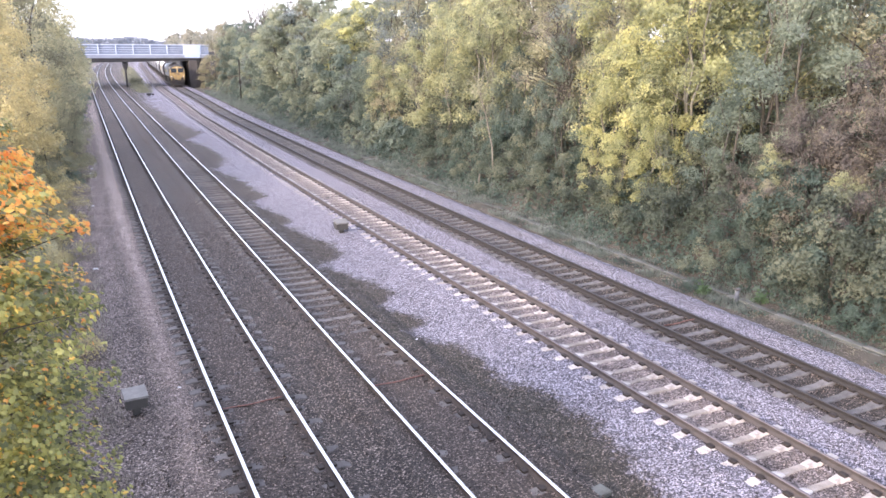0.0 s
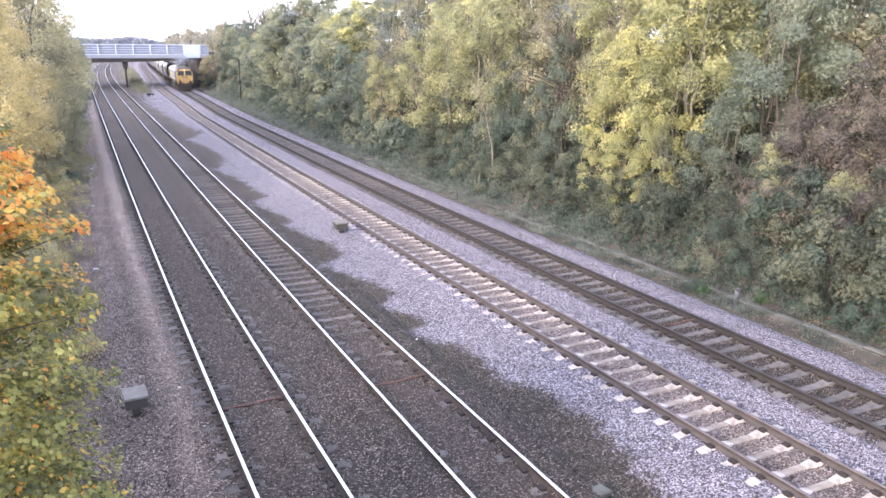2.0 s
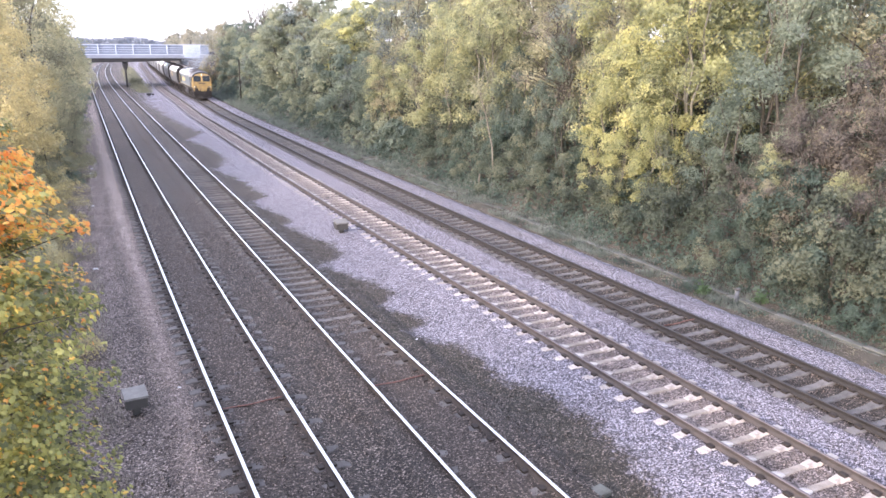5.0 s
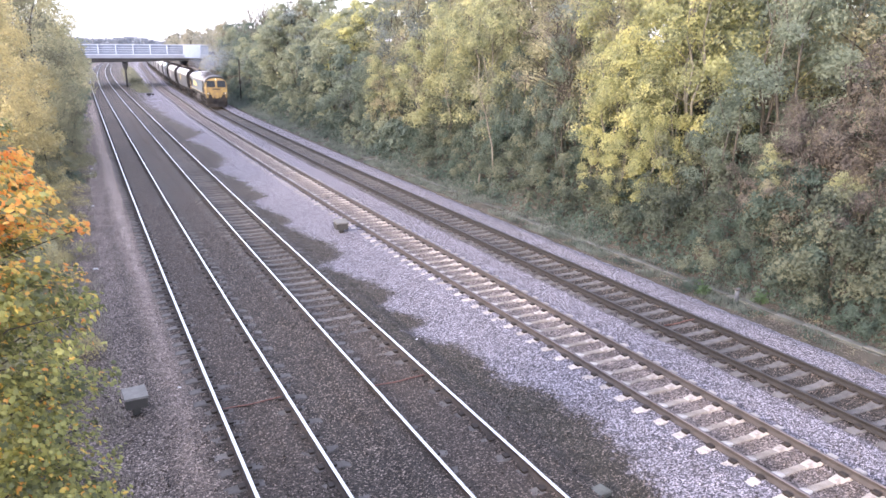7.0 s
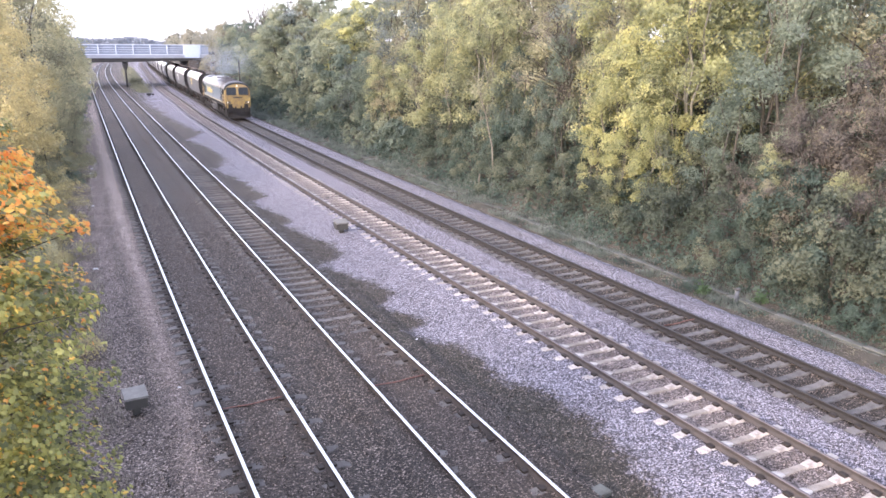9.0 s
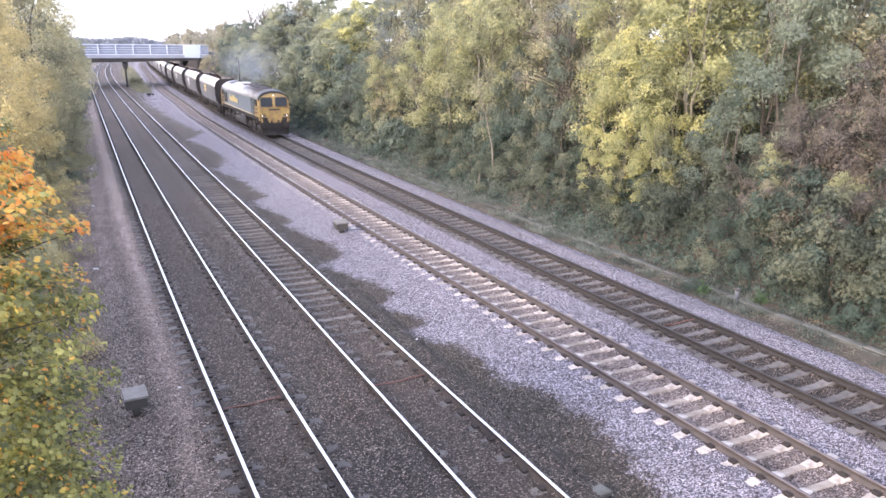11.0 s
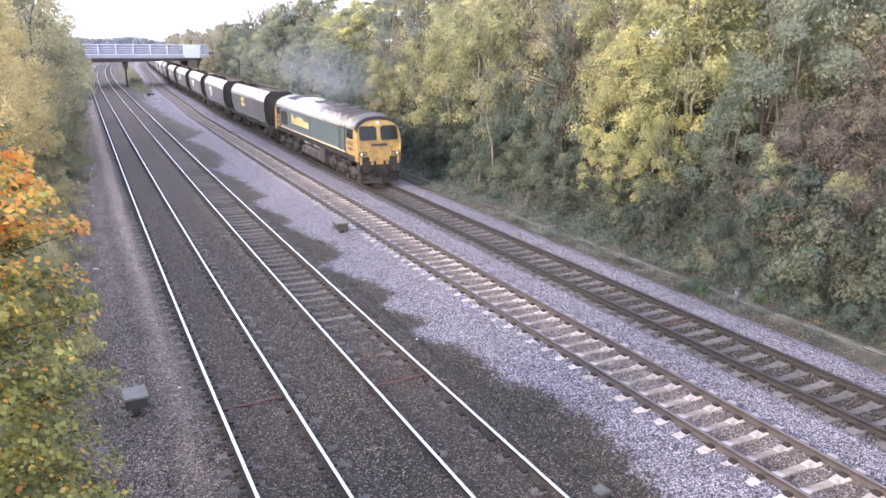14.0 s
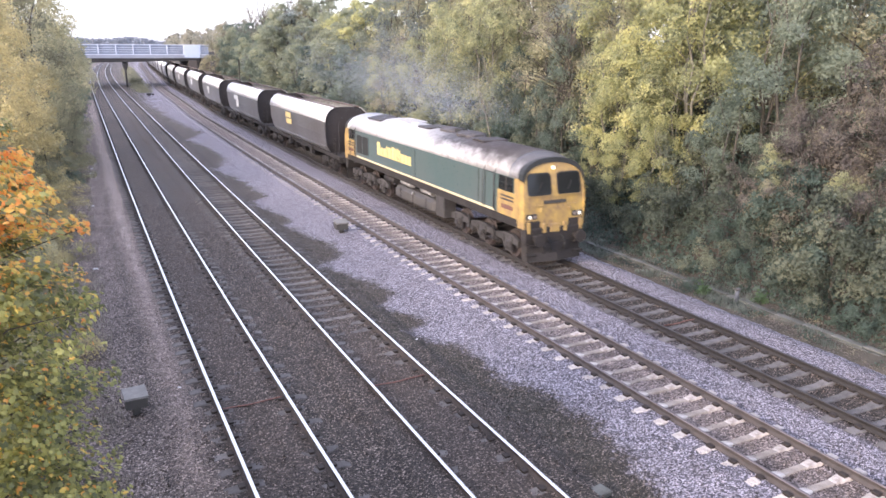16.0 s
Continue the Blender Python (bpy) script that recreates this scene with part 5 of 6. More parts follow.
def tree_kind(seed, leaf, label, height, spread, base, clusters, per, radius, size, thick=0.14, bark="bark", stems=1, name="tree", limbs=16, skirt=0.0, single=False, droop=1.0):
    """Builds the trunk and crown of one kind of tree or bush; returns a maker that plants it."""
    rng = np.random.default_rng(seed)
    cl, pts, facing = crown_points(rng, height, spread, base, clusters, per, radius, skirt=skirt, droop=droop)
    v, f = leaf_cloud(rng, pts, size, single, facing)
    crown = mesh_of("crown", v, f, [M[leaf]])
    trunk = limb_mesh(rng, height, cl, thick, base, bark, stems, limbs=limbs)
    made = []

    def plant(s, off, z, turn, scale=1.0, tilt=(0, 0), tall=1.0):
        p = place(s, off, z)
        m = pose(p[0], p[1], p[2], tilt[0], tilt[1], turn) @ Matrix.Diagonal((scale, scale, scale * tall, 1))
        if not made:
            t = thing(name, label, name.replace("_", " "), group=name + "s on the banks")
            part("trunk", trunk, None, t)
            part("crown", crown, None, t)
            t.matrix_basis = m
            made.append(t)
            return t
        c = made[0].copy()
        scene.collection.objects.link(c)
        for ch in made[0].children:
            d = ch.copy()
            d.parent = c
            scene.collection.objects.link(d)
        c.matrix_basis = m
        return c

    return plant


def build_woods():
    far = dict(single=True, limbs=8, droop=0.6)
    T = {
        "ash": tree_kind(1, "leaf_yellow", "ash tree with thinning yellow-green autumn leaves on the bank", 9.5, 3.0, 0.14, 260, 46, 0.36, 0.14, 0.12, "bark_pale", 3, limbs=20),
        "ash2": tree_kind(2, "leaf_yellow", "slender ash with yellowing leaves on the cutting slope", 8.0, 2.0, 0.10, 190, 44, 0.32, 0.135, 0.08, "bark_pale", 2, limbs=18),
        "dull_ash": tree_kind(4, "leaf_dull_yellow", "slim-trunked ash with dull olive-yellow leaves on the slope", 9.0, 2.7, 0.12, 240, 44, 0.36, 0.14, 0.11, "bark_pale", 3, limbs=20, single=True),
        "olive": tree_kind(3, "leaf_olive", "olive-green tree with dense foliage on the bank", 9.0, 2.8, 0.10, 220, 36, 0.40, 0.15, 0.13, "bark", 2, single=True),
        "green": tree_kind(5, "leaf_green", "dull green tree hung with ivy on the bank", 7.5, 2.2, 0.02, 230, 35, 0.34, 0.125, 0.12, "bark", 2, skirt=0.3, single=True),
        "grey": tree_kind(6, "leaf_grey", "grey-green willow with fine drooping foliage", 9.0, 2.9, 0.06, 220, 32, 0.38, 0.16, 0.14, "bark", 2, single=True),
        "pale": tree_kind(16, "leaf_pale", "birch with drooping pale golden-grey autumn foliage", 9.0, 2.8, 0.05, 260, 40, 0.38, 0.14, 0.05, "bark_pale", 1, skirt=0.3, limbs=4, single=True),
        "brown": tree_kind(7, "leaf_brown", "hawthorn with sparse purple-brown autumn leaves", 5.0, 2.3, 0.02, 200, 38, 0.30, 0.095, 0.09, "bark", 3, limbs=40, skirt=0.3, single=True),
        "gold": tree_kind(17, "leaf_gold", "small hawthorn with golden-brown leaves on the bank", 5.0, 1.6, 0.05, 130, 30, 0.28, 0.13, 0.08, "bark", 2, skirt=0.1, single=True),
        "bare": tree_kind(18, "leaf_brown", "nearly bare tree with a haze of thin grey twigs", 8.0, 2.4, 0.25, 120, 7, 0.40, 0.12, 0.12, "bark", 2, limbs=90, single=True),
        "pole": tree_kind(19, "leaf_olive", "thin pale leaning trunk with few leaves", 6.5, 1.0, 0.62, 26, 16, 0.25, 0.14, 0.055, "bark_pale", 1, limbs=6, single=True),
        "bramble": tree_kind(8, "leaf_thicket", "tangled green bramble bush at the foot of the bank", 1.7, 1.35, 0.0, 105, 25, 0.20, 0.095, 0.02, "bark", 2, name="bush", skirt=0.4, limbs=6, single=True),
        "bramble2": tree_kind(9, "leaf_bramble", "straggling olive bramble bush on the slope", 1.9, 1.5, 0.0, 105, 25, 0.22, 0.10, 0.02, "bark", 2, name="bush", skirt=0.4, limbs=6, single=True),
        "bramble3": tree_kind(10, "leaf_brown", "brown withered bramble bush on the slope", 2.0, 1.5, 0.0, 100, 20, 0.22, 0.11, 0.02, "bark", 3, name="bush", limbs=16, skirt=0.4, single=True),
        "scrub": tree_kind(11, "leaf_pale", "straggling tan and olive scrub on the bank", 2.4, 1.5, 0.0, 120, 26, 0.24, 0.10, 0.02, "bark", 2, name="bush", skirt=0.4, limbs=10, single=True),
        "scrub2": tree_kind(12, "leaf_olive", "olive and straw-coloured scrub on the bank", 2.2, 1.5, 0.0, 120, 26, 0.24, 0.10, 0.02, "bark_pale", 2, name="bush", skirt=0.4, limbs=10, single=True),
        "far_ash": tree_kind(21, "leaf_yellow", "yellowing tree farther along the cutting", 9.5, 2.9, 0.12, 200, 30, 0.42, 0.24, 0.14, "bark_pale", 2, **far),
        "far_olive": tree_kind(23, "leaf_far", "olive-green tree farther along the cutting", 9.5, 2.9, 0.08, 210, 30, 0.44, 0.24, 0.15, "bark", 2, **far),
        "far_green": tree_kind(25, "leaf_green", "dull green tree farther along the cutting", 7.5, 2.5, 0.02, 200, 30, 0.40, 0.24, 0.12, "bark", 2, skirt=0.3, **far),
        "far_grey": tree_kind(26, "leaf_grey", "grey-green tree farther along the cutting", 9.0, 2.9, 0.05, 210, 30, 0.42, 0.24, 0.14, "bark", 2, **far),
        "bush_green": tree_kind(31, "leaf_green", "rounded dark green shrub beside the gravel path", 2.0, 1.05, 0.0, 110, 40, 0.24, 0.10, 0.03, "bark", 2, name="bush", skirt=0.2, limbs=6, single=True),
        "far_bush": tree_kind(28, "leaf_green", "low green scrub at the foot of the bank", 1.8, 1.6, 0.0, 70, 12, 0.26, 0.22, 0.02, "bark", 2, name="bush", skirt=0.4, single=True, limbs=4),
        "far_bush2": tree_kind(29, "leaf_far", "low olive scrub at the foot of the bank", 1.9, 1.7, 0.0, 70, 12, 0.28, 0.22, 0.02, "bark", 2, name="bush", skirt=0.4, single=True, limbs=4),
        "distant": tree_kind(30, "leaf_tan", "distant tan-leaved tree beyond the bridge", 9.0, 3.2, 0.03, 130, 12, 0.55, 0.55, 0.15, "bark", 1, single=True, limbs=5),
    }
    rng = random.Random(21)

    def put(kind, s, off, scale=1.0, tall=1.0, tilt=None):
        w = float(widen(s)) if off > 10 else 0.0
        z = float(bank(np.array(s), np.array(off + w)))
        T[kind](s, off + w, z, 0 if tilt else rng.uniform(0, 360), scale, tilt or (rng.uniform(-4, 4), rng.uniform(-5, 5)), tall)

    def stand(rows):
        for kind, s, off, sc in rows:
            put(kind, s, off, sc, tilt=(4, -13) if kind == "pole" else None)

    # right bank near the camera: kind, way along, offset, size
    # withered scrub and ivy
    stand([("brown", 9.1, 24.4, .95), ("brown", 12.6, 23.8, .92), ("brown", 15.9, 24.4, .80), ("brown", 18.7, 23.6, .70), ("brown", 17.4, 25.6, .95), ("brown", 19.9, 24.6, .62), ("brown", 11.4, 26.0, 1.1), ("brown", 14.6, 26.2, 1.08), ("olive", 7.4, 27.5, .8), ("green", 17.2, 28.4, .95), ("olive", 13.2, 29.0, .85), ("grey", 9.8, 30.5, 1.0), ("grey", 14.9, 31.0, 1.1),  ("green", 20.3, 27.6, 1.15), ("grey", 19.8, 31.5, 1.1), ("green", 21.0, 25.0, .95), ("green", 21.7, 23.0, .62), ("olive", 5.7, 31.5, 1.0)])
    # the yellow ashes
    stand([("ash", 25.4, 24.4, 1.0), ("ash", 27.9, 26.0, 1.08), ("ash2", 25.0, 22.6, .72), ("ash2", 27.1, 22.9, .86), ("ash", 30.3, 25.0, 1.0), ("ash2", 29.1, 23.0, .8), ("ash", 24.8, 28.6, 1.05), ("olive", 29.5, 30.0, 1.1), ("olive", 24.4, 33.0, 1.2)])
    # grey and green between the two stands of ash
    stand([("bare", 34.9, 24.2, .95), ("green", 35.6, 23.2, .55), ("green", 39.1, 22.9, .5), ("grey", 36.3, 27.6, 1.0), ("bare", 39.8, 26.0, 1.0), ("olive", 40.5, 30.5, 1.05), ("green", 32.4, 22.4, .5), ("grey", 33.1, 31.8, 1.15)])
    # dull green filling behind
    stand([("olive", 31.8, 25.2, .8), ("green", 34.5, 25.2, .9), ("olive", 37.5, 25.6, .85), ("green", 39.6, 24.0, .7), ("olive", 44.0, 26.8, .9), ("green", 46.8, 24.4, .7), ("olive", 50.2, 26.4, .9), ("green", 22.4, 25.6, .9), ("olive", 22.0, 31.0, 1.25), ("olive", 26.0, 35.5, 1.45), ("olive", 17.5, 34.0, 1.35), ("dull_ash", 12.6, 25.4, .40), ("dull_ash", 19.4, 23.0, .30), ("dull_ash", 16.2, 22.7, .27), ("bramble2", 13.6, 21.5, 1.2), ("bramble2", 15.4, 21.9, 1.2), ("bramble2", 11.7, 21.8, 1.2), ("bramble2", 23.2, 21.9, 1.0), ("olive", 18.0, 28.6, .85)])
    # paler ashes with slim trunks
    stand([("dull_ash", 42.1, 23.4, .92), ("dull_ash", 44.5, 25.0, .95), ("dull_ash", 47.0, 23.2, .9), ("dull_ash", 50.0, 25.2, .95), ("dull_ash", 51.4, 23.0, .78), ("olive", 46.2, 28.6, 1.05), ("dull_ash", 41.8, 28.4, 1.0), ("olive", 52.5, 28.8, 1.05), ("pole", 36.8, 21.2, 1.0), ("pole", 48.7, 22.2, .8), ("dull_ash", 47.8, 31.5, 1.15)])
    # mixed scrub
    stand([("bare", 54.5, 24.2, .9), ("grey", 56.1, 26.2, 1.0), ("gold", 56.4, 22.3, .80), ("dull_ash", 58.4, 22.8, .60), ("olive", 58.5, 26.2, .95), ("grey", 61.3, 25.6, 1.0), ("green", 60.7, 22.4, .66), ("green", 63.1, 22.8, .7), ("grey", 65.0, 22.6, .55), ("olive", 64.1, 26.4, .95), ("olive", 55.2, 29.6, 1.1), ("grey", 59.8, 30.0, 1.1), ("olive", 63.4, 30.4, 1.05)])
    # low sprays hanging over the undergrowth
    stand([("ash2", 26.6, 21.6, .42), ("ash2", 24.8, 21.9, .50), ("ash2", 28.6, 21.8, .40), ("brown", 15.0, 22.3, .50), ("brown", 18.4, 22.2, .48), ("brown", 12.4, 22.4, .5), ("brown", 20.6, 22.6, .42)])
    # farther along
    zones = [(66, 72, ["far_green", "far_green"], ["far_olive", "far_ash"]),
             (72, 86, ["far_olive", "far_olive", "far_green"], ["far_olive", "far_ash", "far_olive"]),
             (86, 100, ["far_green", "far_olive"], ["far_olive", "far_grey"]),
             (100, 112, ["far_olive", "far_green"], ["far_green", "far_olive"]),
             (112, 150, ["far_green", "far_green", "far_olive"], ["far_green", "far_green", "bare"])]
    for a, b, front, tall in zones:
        s = a
        k = 0
        while s < b:
            low = 1.0 - 0.16 * min(1.0, max(0.0, (s - 62) / 25)) + (0.22 if 96 < s < 145 else 0.0)
            put(front[k % len(front)], s + rng.uniform(-.8, .8), (22.4 if s < 86 else 23.3) + rng.uniform(-.6, .9), rng.uniform(.62, .9) * low)
            put(tall[k % len(tall)], s + 1.4 + rng.uniform(-.8, .8), 26.0 + rng.uniform(-.9, .9), rng.uniform(.78, 1.0) * low)
            if k % 2 == 0:
                put(tall[(k + 1) % len(tall)], s + rng.uniform(-1, 1), 30.0 + rng.uniform(-1.2, 1.2), rng.uniform(.85, 1.05) * low)
            s += 3.2 + 0.012 * s
            k += 1
    # the tall belt behind
    for k in range(15):
        put("far_grey" if k % 3 == 0 else "far_olive", 3 + 4.2 * k + rng.uniform(-1, 1), 34.5 + rng.uniform(-1.5, 1.5), rng.uniform(1.15, 1.35))
    put("bramble", 18.6, 18.75, .3)
    put("gold", 101, 27.0, 1.75)
    put("gold", 148, 21.9, 1.5)
    put("gold", 153, 20.6, 1.15)
    put("gold", 151, 24.4, 1.7)
    put("bare", 118, 28.5, 1.35)
    put("bare", 127, 27.0, 1.4)
    put("bare", 136, 27.5, 1.3)
    put("bare", 92, 29.5, 1.0)
    put("bare", 101, 28.5, 1.05)
    put("bare", 110, 29.0, 1.05)
    put("gold", 62, 24.0, 1.1)
    put("far_grey", 118, 22.8, .6)
    # undergrowth on the right slope
    s = 4.0
    while s < 165:
        near = s < 20
        for off in ((20.4, 21.5, 22.9, 24.6) if near else (21.2, 22.0, 23.4) if s < 50 else (20.7, 21.8)):
            kinds = ["bramble", "bramble2"] + (["bramble"] if near else ["bramble2"]) if off < 23.5 else ["bramble2", "bramble3", "bramble3"]
            if s > 50:
                kinds = ["far_bush", "far_bush2"]
            put(rng.choice(kinds), s + rng.uniform(-.5, .5), off + rng.uniform(-.3, .4), rng.uniform(.7, 1.15) * (0.6 if off < 20.8 else 0.75 if near is False and off < 21.5 else 0.95 if off < 22.1 else 1.2) * (0.75 if s > 60 else 1.0))
        s += 1.5 if near else 1.7 + s * 0.014
    # left bank
    for kind, s, off, sc in (("pale", 43, -4.1, 1.0), ("pale", 48, -4.3, 1.04), ("pale", 52, -3.9, .85), ("olive", 60, -3.4, 1.2), ("olive", 66, -2.9, 1.3), ("olive", 57, -5.0, 1.35), ("olive", 71, -2.9, 1.35),
                             ("olive", 58, -1.2, .5), ("olive", 75, -2.3, 1.16), ("olive", 81, -2.2, 1.2), ("far_olive", 89, -1.9, 1.0), ("far_olive", 72, -1.0, .5), ("far_olive", 97, -1.5, .8),
                             ("far_olive", 110, -1.5, .95), ("far_olive", 118, -1.4, .95), ("far_green", 124, -1.0, .85), ("far_olive", 134, -1.0, .8), ("far_olive", 128, -1.3, .85), ("far_ash", 138, -1.3, .8), ("far_olive", 144, -1.3, .85), ("far_olive", 152, -1.2, .88), ("far_olive", 148, -.4, .72), ("far_green", 104, -.9, .5), ("far_olive", 124, -.8, .45), ("far_olive", 151, -1.3, .62), ("gold", 49, -1.7, .5), ("gold", 42, -2.3, .5), ("olive", 55, -1.1, .42), ("olive", 64, -.6, .42), ("far_green", 86, -.8, .45)):
        put(kind, s, off, sc)
    s = 20.0
    while s < 150:
        for off in (-1.9, -3.2):
            put(rng.choice(["scrub", "scrub2", "scrub2"] if s < 64 else ["far_bush", "far_bush2"]), s + rng.uniform(-.6, .6), off + rng.uniform(-.4, .4), rng.uniform(.45, .9))
        s += 2.4 + s * 0.02
    s = 15.0
    while s < 62:
        for off, low in ((-1.75, .5), (-2.8, .8), (-4.3, 1.05)):
            put(rng.choice(["scrub", "scrub2", "scrub2"]), s + rng.uniform(-.7, .7), off + rng.uniform(-.3, .3), low * rng.uniform(.8, 1.15))
        s += 1.9
    for s, off, size in ((27.0, -1.5, .62), (31.5, -1.3, .66), (36.0, -1.5, .72), (40.0, -1.2, .70), (44.5, -1.4, .8), (53.0, -1.0, .66), (58.5, -.9, .62)):
        put("scrub", s, off, size)
    put("bush_green", 49.5, -0.7, .55)
    put("scrub2", 52.4, -1.2, 1.1)
    put("gold", 147, -1.2, 1.3)
    # beyond the bridge
    for k in range(32):
        s = 172 + k * 10.5
        for side in (-1, 1):
            off = (-5.0 - rng.uniform(0, 6)) if side < 0 else (26.5 + rng.uniform(0, 6))
            put("distant", s + rng.uniform(-2, 2), off, rng.uniform(.32, .48) if side < 0 else rng.uniform(.7, .95))


def maple_leaves(rng, centres, normals, size):
    """Five-lobed leaves, slightly cupped, facing roughly along the normals."""
    n = len(centres)
    out = [(0.0, -0.46), (0.44, -0.27), (0.30, 0.02), (0.48, 0.28), (0.0, 0.60), (-0.48, 0.28), (-0.30, 0.02), (-0.44, -0.27)]
    c = normals + rng.normal(size=(n, 3)) * 0.45
    c /= np.linalg.norm(c, axis=1, keepdims=True)
    a = rng.normal(size=(n, 3))
    a -= (a * c).sum(1, keepdims=True) * c
    a /= np.linalg.norm(a, axis=1, keepdims=True)
    b = np.cross(c, a)
    ln = size * rng.uniform(0.6, 1.25, (n, 1))
    v = np.stack([centres + c * ln * 0.08] + [centres + (a * y + b * x) * ln - c * ln * 0.25 * (x * x + y * y) for x, y in out], 1).reshape(-1, 3)
    k = len(out)
    fan = np.array([[0, 1 + i, 1 + (i + 1) % k] for i in range(k)])
    return v, (fan[None] + (k + 1) * np.arange(n)[:, None, None]).reshape(-1, 3)


def build_near_tree():
    """The maple close below the camera: flat sprays of lobed leaves in loose tiers with gaps between them."""
    rng = np.random.default_rng(33)
    t = thing("maple_tree", "young maple with orange and yellow-green autumn leaves close to the bridge", "tree", pose(-1.75, 8.9, 0.3))
    tips, pts, nrm, turned = [], [], [], []
    k = 0
    for z in np.arange(0.7, 6.95, 0.15):
        reach = np.interp(z, [0.7, 2.1, 2.5, 3.0, 3.25, 3.5, 3.9, 4.15, 4.4, 4.85, 5.15, 5.4, 5.6, 5.9, 6.4, 6.75, 7.0], [1.4, 1.85, 2.0, 2.1, 1.6, 1.85, 2.08, 1.85, 2.06, 1.98, 1.85, 1.6, 1.85, 1.65, 1.42, 1.2, 0.6])
        for q in range(6):
            k += 1
            a = k * 2.39996 + rng.normal() * 0.25
            r = reach * rng.uniform(0.80, 1.03)
            ahead = np.array([math.cos(a), math.sin(a), 0.0])
            across = np.array([-math.sin(a), math.cos(a), 0.0])
            rise = rng.uniform(0.05, 0.35)
            tips.append(ahead * r + (0, 0, z - 0.12))
            m = 235 if z < 5.2 else 350
            u = rng.uniform(0.25, 1.0, m) ** 0.62
            wide = rng.normal(size=m) * 0.20 * (0.5 + u) * (1.15 - u * 0.5)
            lift = z - rise * (1 - u) - 0.30 * np.clip(u - 0.6, 0, 1) - 0.35 * wide ** 2 + rng.normal(size=m) * 0.045
            pts.append(ahead * (u * r)[:, None] + across * wide[:, None] + np.stack([0 * u, 0 * u, lift], 1))
            nrm.append(np.array([0, 0, 0.9]) + ahead * (0.25 + 0.5 * u)[:, None] + rng.normal(size=3) * 0.2)
            chance = np.interp(z, [0, 4.8, 5.2, 5.5, 6.2, 6.6, 7.0], [0.02, 0.03, 0.18, 0.68, 0.78, 0.70, 0.65])
            tone = rng.random() < chance
            turned.append(rng.random(m) < (0.72 if tone else 0.08))
    pts, nrm, turned = np.concatenate(pts), np.concatenate(nrm), np.concatenate(turned)
    for name, sel, leaf, label in (("crown", ~turned, "leaf_lime", "yellow-green leaves"), ("turned_crown", turned, "leaf_orange", "orange and golden leaves")):
        v, f = maple_leaves(rng, pts[sel], nrm[sel], 0.060)
        part(name, mesh_of(name, v, f, [M[leaf]]), None, t, label)
    part("trunk", limb_mesh(rng, 6.7, np.array(tips), 0.09, 0.05, "bark", 1, limbs=110), None, t)


def blades(rng, s, off, z, length, wide):
    n = len(s)
    c = place(s, off, z)
    a = rng.uniform(0, math.tau, n)
    lean = rng.uniform(0.1, 0.7, n) * length
    side = np.stack([-np.sin(a), np.cos(a), np.zeros(n)], 1) * np.reshape(wide, (-1, 1))
    tip = c + np.stack([np.cos(a) * lean, np.sin(a) * lean, length], 1)
    v = np.stack([c - side, c + side, tip], 1).reshape(-1, 3)
    return v, np.arange(3 * n).reshape(-1, 3)


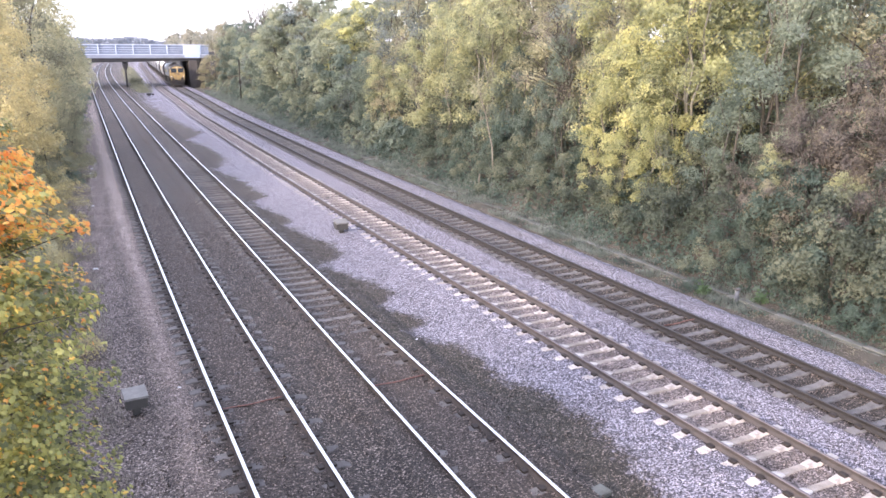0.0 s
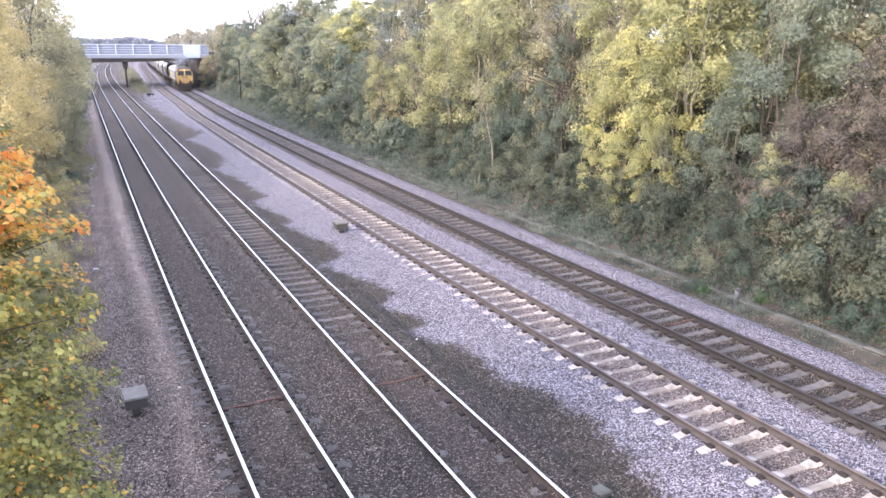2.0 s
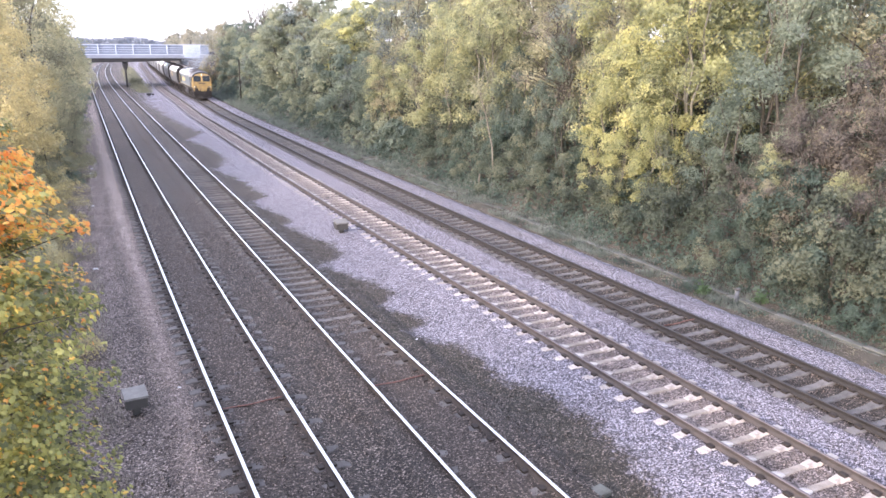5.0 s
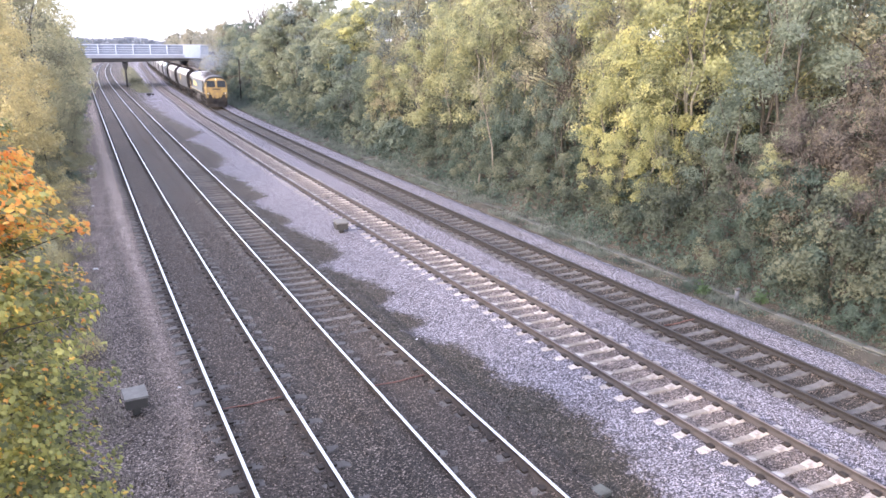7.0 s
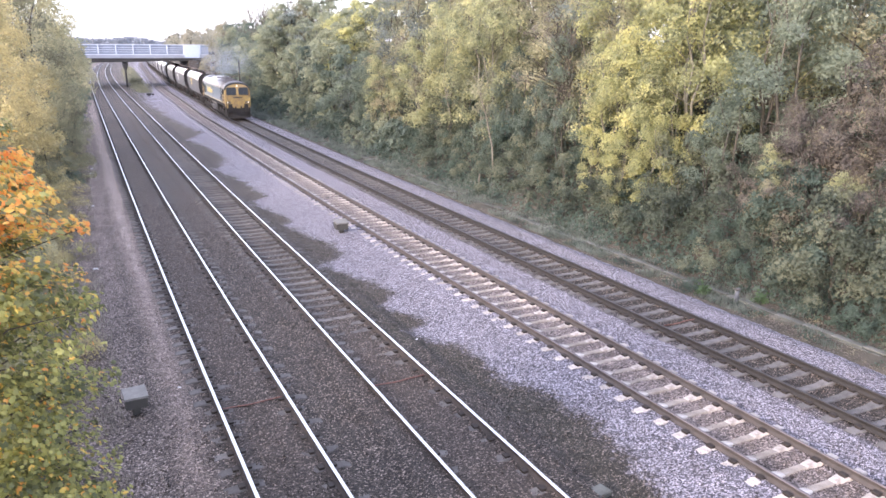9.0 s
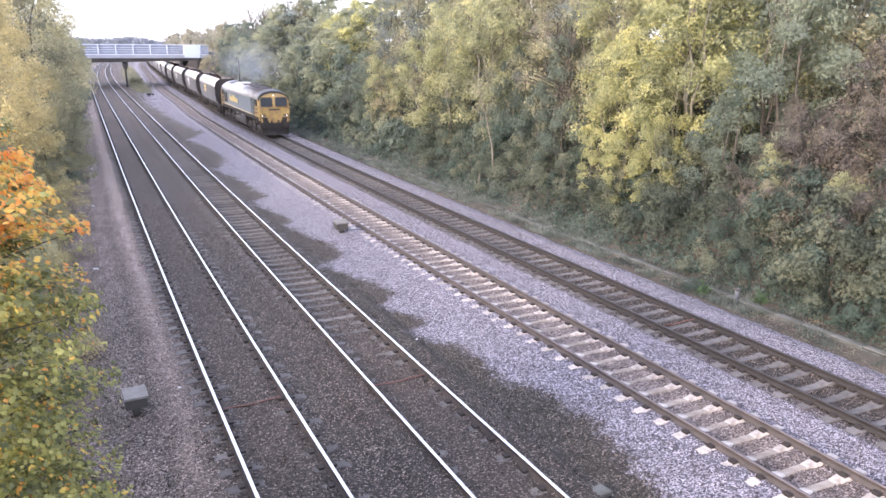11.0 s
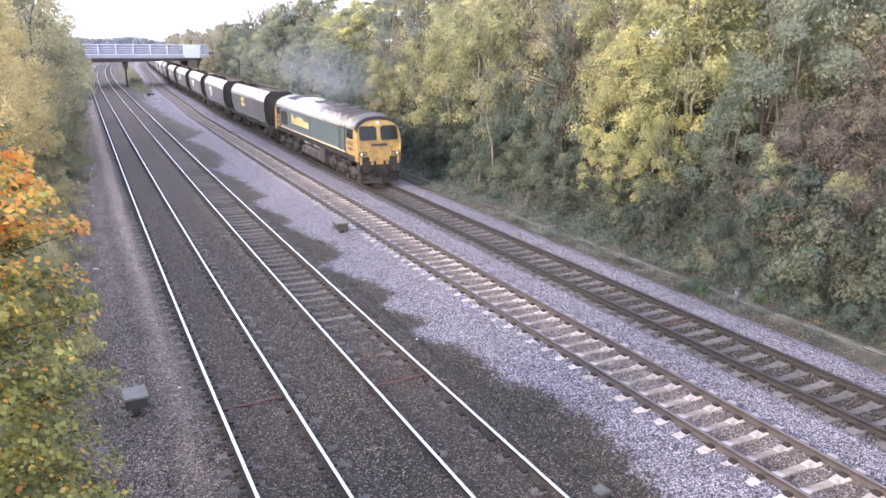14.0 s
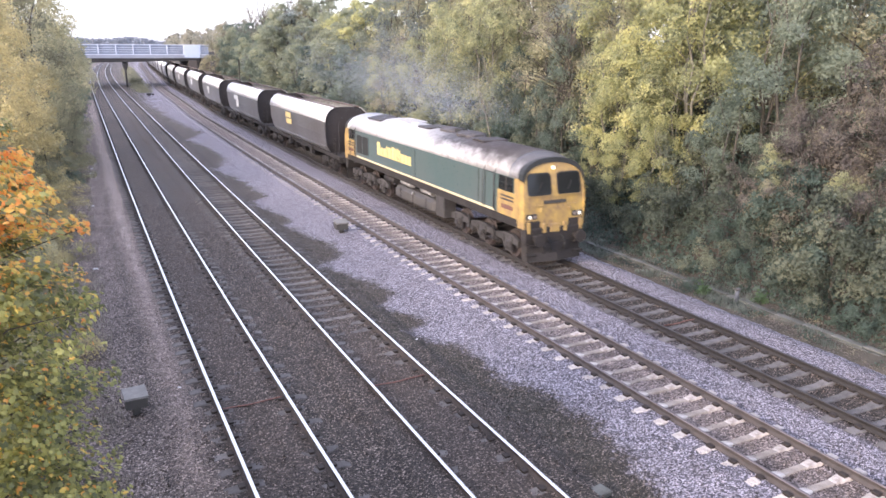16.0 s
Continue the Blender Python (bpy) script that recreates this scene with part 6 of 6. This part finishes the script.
def build_grass():
    rng = np.random.default_rng(44)
    n = 110000
    s = 3 + 137 * rng.random(n) ** 1.8
    off = np.where(rng.random(n) < .72, 18.45 + 2.6 * rng.random(n) ** 1.3, -0.4 - 2.6 * rng.random(n) ** 0.7)
    clump = wave(s, off, 1.7, 4.0) + wave(s, off, 0.6, 1.0)
    keep = clump > np.interp(s, [14, 19, 24], [0.9, 0.1, -0.5])
    s, off = s[keep], off[keep]
    o2 = off + np.where(off > 10, widen(s), 0)
    ln = rng.uniform(.05, .18, len(s)) * (1 + s / 50)
    v, f = blades(rng, s, o2, bank(s, o2) - .02, ln, .012 + s * 0.0003)
    tagged(new("grass", mesh_of("grass", v, f, [M["grass"]])), "rough dry grass along the foot of the banks", "grass", kind="stuff")
    n = 46000
    s = 14 + 75 * rng.random(n) ** 1.2
    off = 0.35 - 3.3 * rng.random(n) ** 0.85
    keep = wave(s, off, 1.3, 3.0) + wave(s, off, 0.5, 1.0) > -0.3 - (s > 35) * 1.0
    s, off = s[keep], off[keep]
    v, f = blades(rng, s, off, np.where(off > -1.5, bed_height(s, off), bank(s, off)) - .02, rng.uniform(.12, .5, len(s)) * np.clip(-off, .35, 1.5), .010 + s * 0.0003)
    tagged(new("dry_grass", mesh_of("dry_grass", v, f, [M["dry"]])), "dry beige grass and stalks along the gravel path", "grass", kind="stuff")
    n = 22000
    s = 5 + 40 * rng.random(n) ** 1.3
    off = 18.3 + 2.4 * rng.random(n)
    v, f = leaf_cloud(rng, place(s, off, bank(s, off) + .02), .06, True)
    tagged(new("leaf_litter", mesh_of("leaf_litter", v, f, [M["leaf_brown"]])), "fallen brown leaves on the soil beside the track", "leaves", kind="stuff")
    n = 24000
    s = 3 + 43 * rng.random(n) ** 1.3
    off = 18.4 + 2.6 * rng.random(n)
    keep = wave(s, off, 2.3, 7.0) + wave(s, off, 0.9, 2.0) > -0.1
    s, off = s[keep], off[keep]
    v, f = leaf_cloud(rng, place(s, off, bank(s, off) + np.abs(rng.normal(0, .05, len(s)))), .075)
    tagged(new("verge_weeds", mesh_of("verge_weeds", v, f, [M["leaf_thicket"]])), "small green weeds on bare soil beside the trough", "weeds", kind="stuff")
    for s0, o0 in ((18.2, 18.75), (16.6, 19.75)):
        n = 170
        c = place(s0 + rng.normal(0, .10, n), o0 + rng.normal(0, .12, n), -.36 + np.abs(rng.normal(0, .14, n)))
        v, f = leaf_cloud(rng, c, .13, False, np.tile((0.0, 0.0, 1.0), (n, 1)))
        tagged(new("dock_plant", mesh_of("dock_plant", v, f, [M["leaf_dock"]])), "bright green dock plant on the brown verge", "plant", "dock plants", "stuff")
    # low ivy and nettles over the slopes
    for name, n, a, b, leaf, label in (("ground_cover", 110000, 19.9, 8.0, "leaf_thicket", "low ivy and nettles covering the cutting slope"), ("bank_weeds", 34000, -1.7, -7.0, "leaf_olive", "olive and straw-coloured weeds covering the bank")):
        s = 4 + 120 * rng.random(n) ** 1.9
        off = a + b * rng.random(n)
        o2 = off + np.where(off > 10, widen(s), 0)
        hgt = np.abs(rng.normal(0, .22, n)) * np.clip((np.abs(off - 9) - 10.6), .3, 1.4)
        v, f = leaf_cloud(rng, place(s, o2, bank(s, o2) + hgt), .17, True)
        tagged(new(name, mesh_of(name, v, f, [M[leaf]])), label, "undergrowth", kind="stuff")
    # weeds in the middle strip by the bridge
    n = 12000
    s = 140 + 120 * rng.random(n)
    off = rng.normal(9.4, 0.75, n) + widen(s) * .5
    v, f = leaf_cloud(rng, place(s, off, -.25 + np.abs(rng.normal(0, .75, n)) * np.clip((s - 138) / 20, .1, 1)), .22)
    tagged(new("weeds", mesh_of("weeds", v, f, [M["weed"]])), "yellowish weeds growing between the two pairs of tracks", "weeds", kind="stuff")


def build_far_woods():
    rng = np.random.default_rng(55)
    n = 26000
    x = rng.uniform(-160, 260, n)
    y = 620 + rng.uniform(0, 60, n)
    top = 8.5 + 1.6 * np.sin(x * .045) + 1.0 * np.sin(x * .13 + 1)
    z = 2 + rng.random(n) * top
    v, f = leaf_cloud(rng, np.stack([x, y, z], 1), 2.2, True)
    tagged(new("far_woods", mesh_of("far_woods", v, f, [M["hazed_far_leaf"]])), "hazy belt of distant woodland beyond the bridge", "woods", kind="stuff")


build_trough()
build_marker_box(16.85, 0.62, 4, 0.10, 1.0, "short concrete lineside box with a pale lid on dark gravel")
build_marker_box(31.05, 10.08, -2, 0.06, 1.14, "short concrete lineside box with a pale lid on pale ballast")
for key, s in (("a", 15.9), ("b", 15.6), ("d", 15.8)):
    build_bond(key, s)
build_litter()
build_posts()
build_rubble()
build_bridge()
build_road()
bus = build_bus()
loco, loco_sets = build_loco()
first_wagon, first_sets = build_wagon()
wagons = [first_wagon] + [copy_thing(first_wagon, Matrix()) for _ in range(17)]
for k, wa in enumerate(wagons):
    add_wagon_marks(wa, k)
smoke = build_smoke()
build_woods()
build_near_tree()
build_grass()
build_far_woods()
build_track("a", "worn running track with shining rails, sleepers buried in dark ballast", "rail_bright", "sleeper_old", FIRST, -0.16)
build_track("b", "running track with shining rails and dark stained concrete sleepers", "rail_bright", "sleeper_old", FIRST + .2, -0.17)
build_track("c", "track with rusty rails on pale new concrete sleepers", "rail_dull", "sleeper_pale", FIRST, -0.16)
build_track("d", "track with brown rails on grey concrete sleepers in ballast", "rail_dark", "sleeper_grey", FIRST + .50, -0.17)


# ---------------------------------------------------------------- what moves
def front_at(t):
    """Distance along the line of the locomotive's front."""
    return 154.8 - 7.664 * t - 0.0401 * t * t


def rolling(sets, radius):
    """Turns the wheelsets with the train's way; rows two film frames apart."""
    rows = []
    k = 0
    while k <= 480:
        t = k / 30
        rows.append((t, (front_at(0) - front_at(t)) / radius))
        k += 2
    for w in sets:
        y, z = w.location.y, w.location.z
        walk(w, [(t, pose(0, y, z) @ Matrix.Rotation(a, 4, "X")) for t, a in rows])


def ride(ob, behind, length):
    """Carries a vehicle along its track, its ends on the curve."""
    rows = []
    for i in range(33):
        t = i * 0.5
        s = front_at(t) + behind
        a, b = (place(q, on_track("d", q), 0) for q in (s + 0.2 * length, s + 0.8 * length))
        d = (b - a) / np.linalg.norm(b - a)
        c = (a + b) / 2 - d * length / 2
        rows.append((t, pose(c[0], c[1], 0, 0, 0, math.degrees(math.atan2(-d[0], d[1])))))
    walk(ob, rows)


def wheelsets(ob):
    return [c for b in ob.children for c in b.children if c.name.startswith("wheelset")]


def motions():
    ride(loco, 0.0, LOCO_LENGTH)
    rolling(loco_sets, 0.53)
    for k, wa in enumerate(wagons):
        ride(wa, LOCO_LENGTH + 0.5 + 20.3 * k, WAGON_LENGTH)
        if k < 4:
            rolling(wheelsets(wa), 0.46)
    for ob, behind, off, z in zip(smoke, (10.0, 16.0, 23.0, 31.0), (15.8, 16.6, 17.8, 19.2), (4.8, 5.4, 6.0, 6.6)):
        rows = []
        for i in range(17):
            t = float(i)
            s = front_at(t) + behind
            p = place(s, off + widen(s), z + 0.02 * t)
            rows.append((t, pose(*p, 0, 0, 3 * t)))
        walk(ob, rows)
    speed = 16.8
    walk(bus, [(t, pose(24.0 + (t - 13.1) * speed - 4.1, BY + 3.0, 6.35)) for t in (0.0, 11.0, 12.0, 13.0, 14.0, 15.0, 16.0)])


motions()
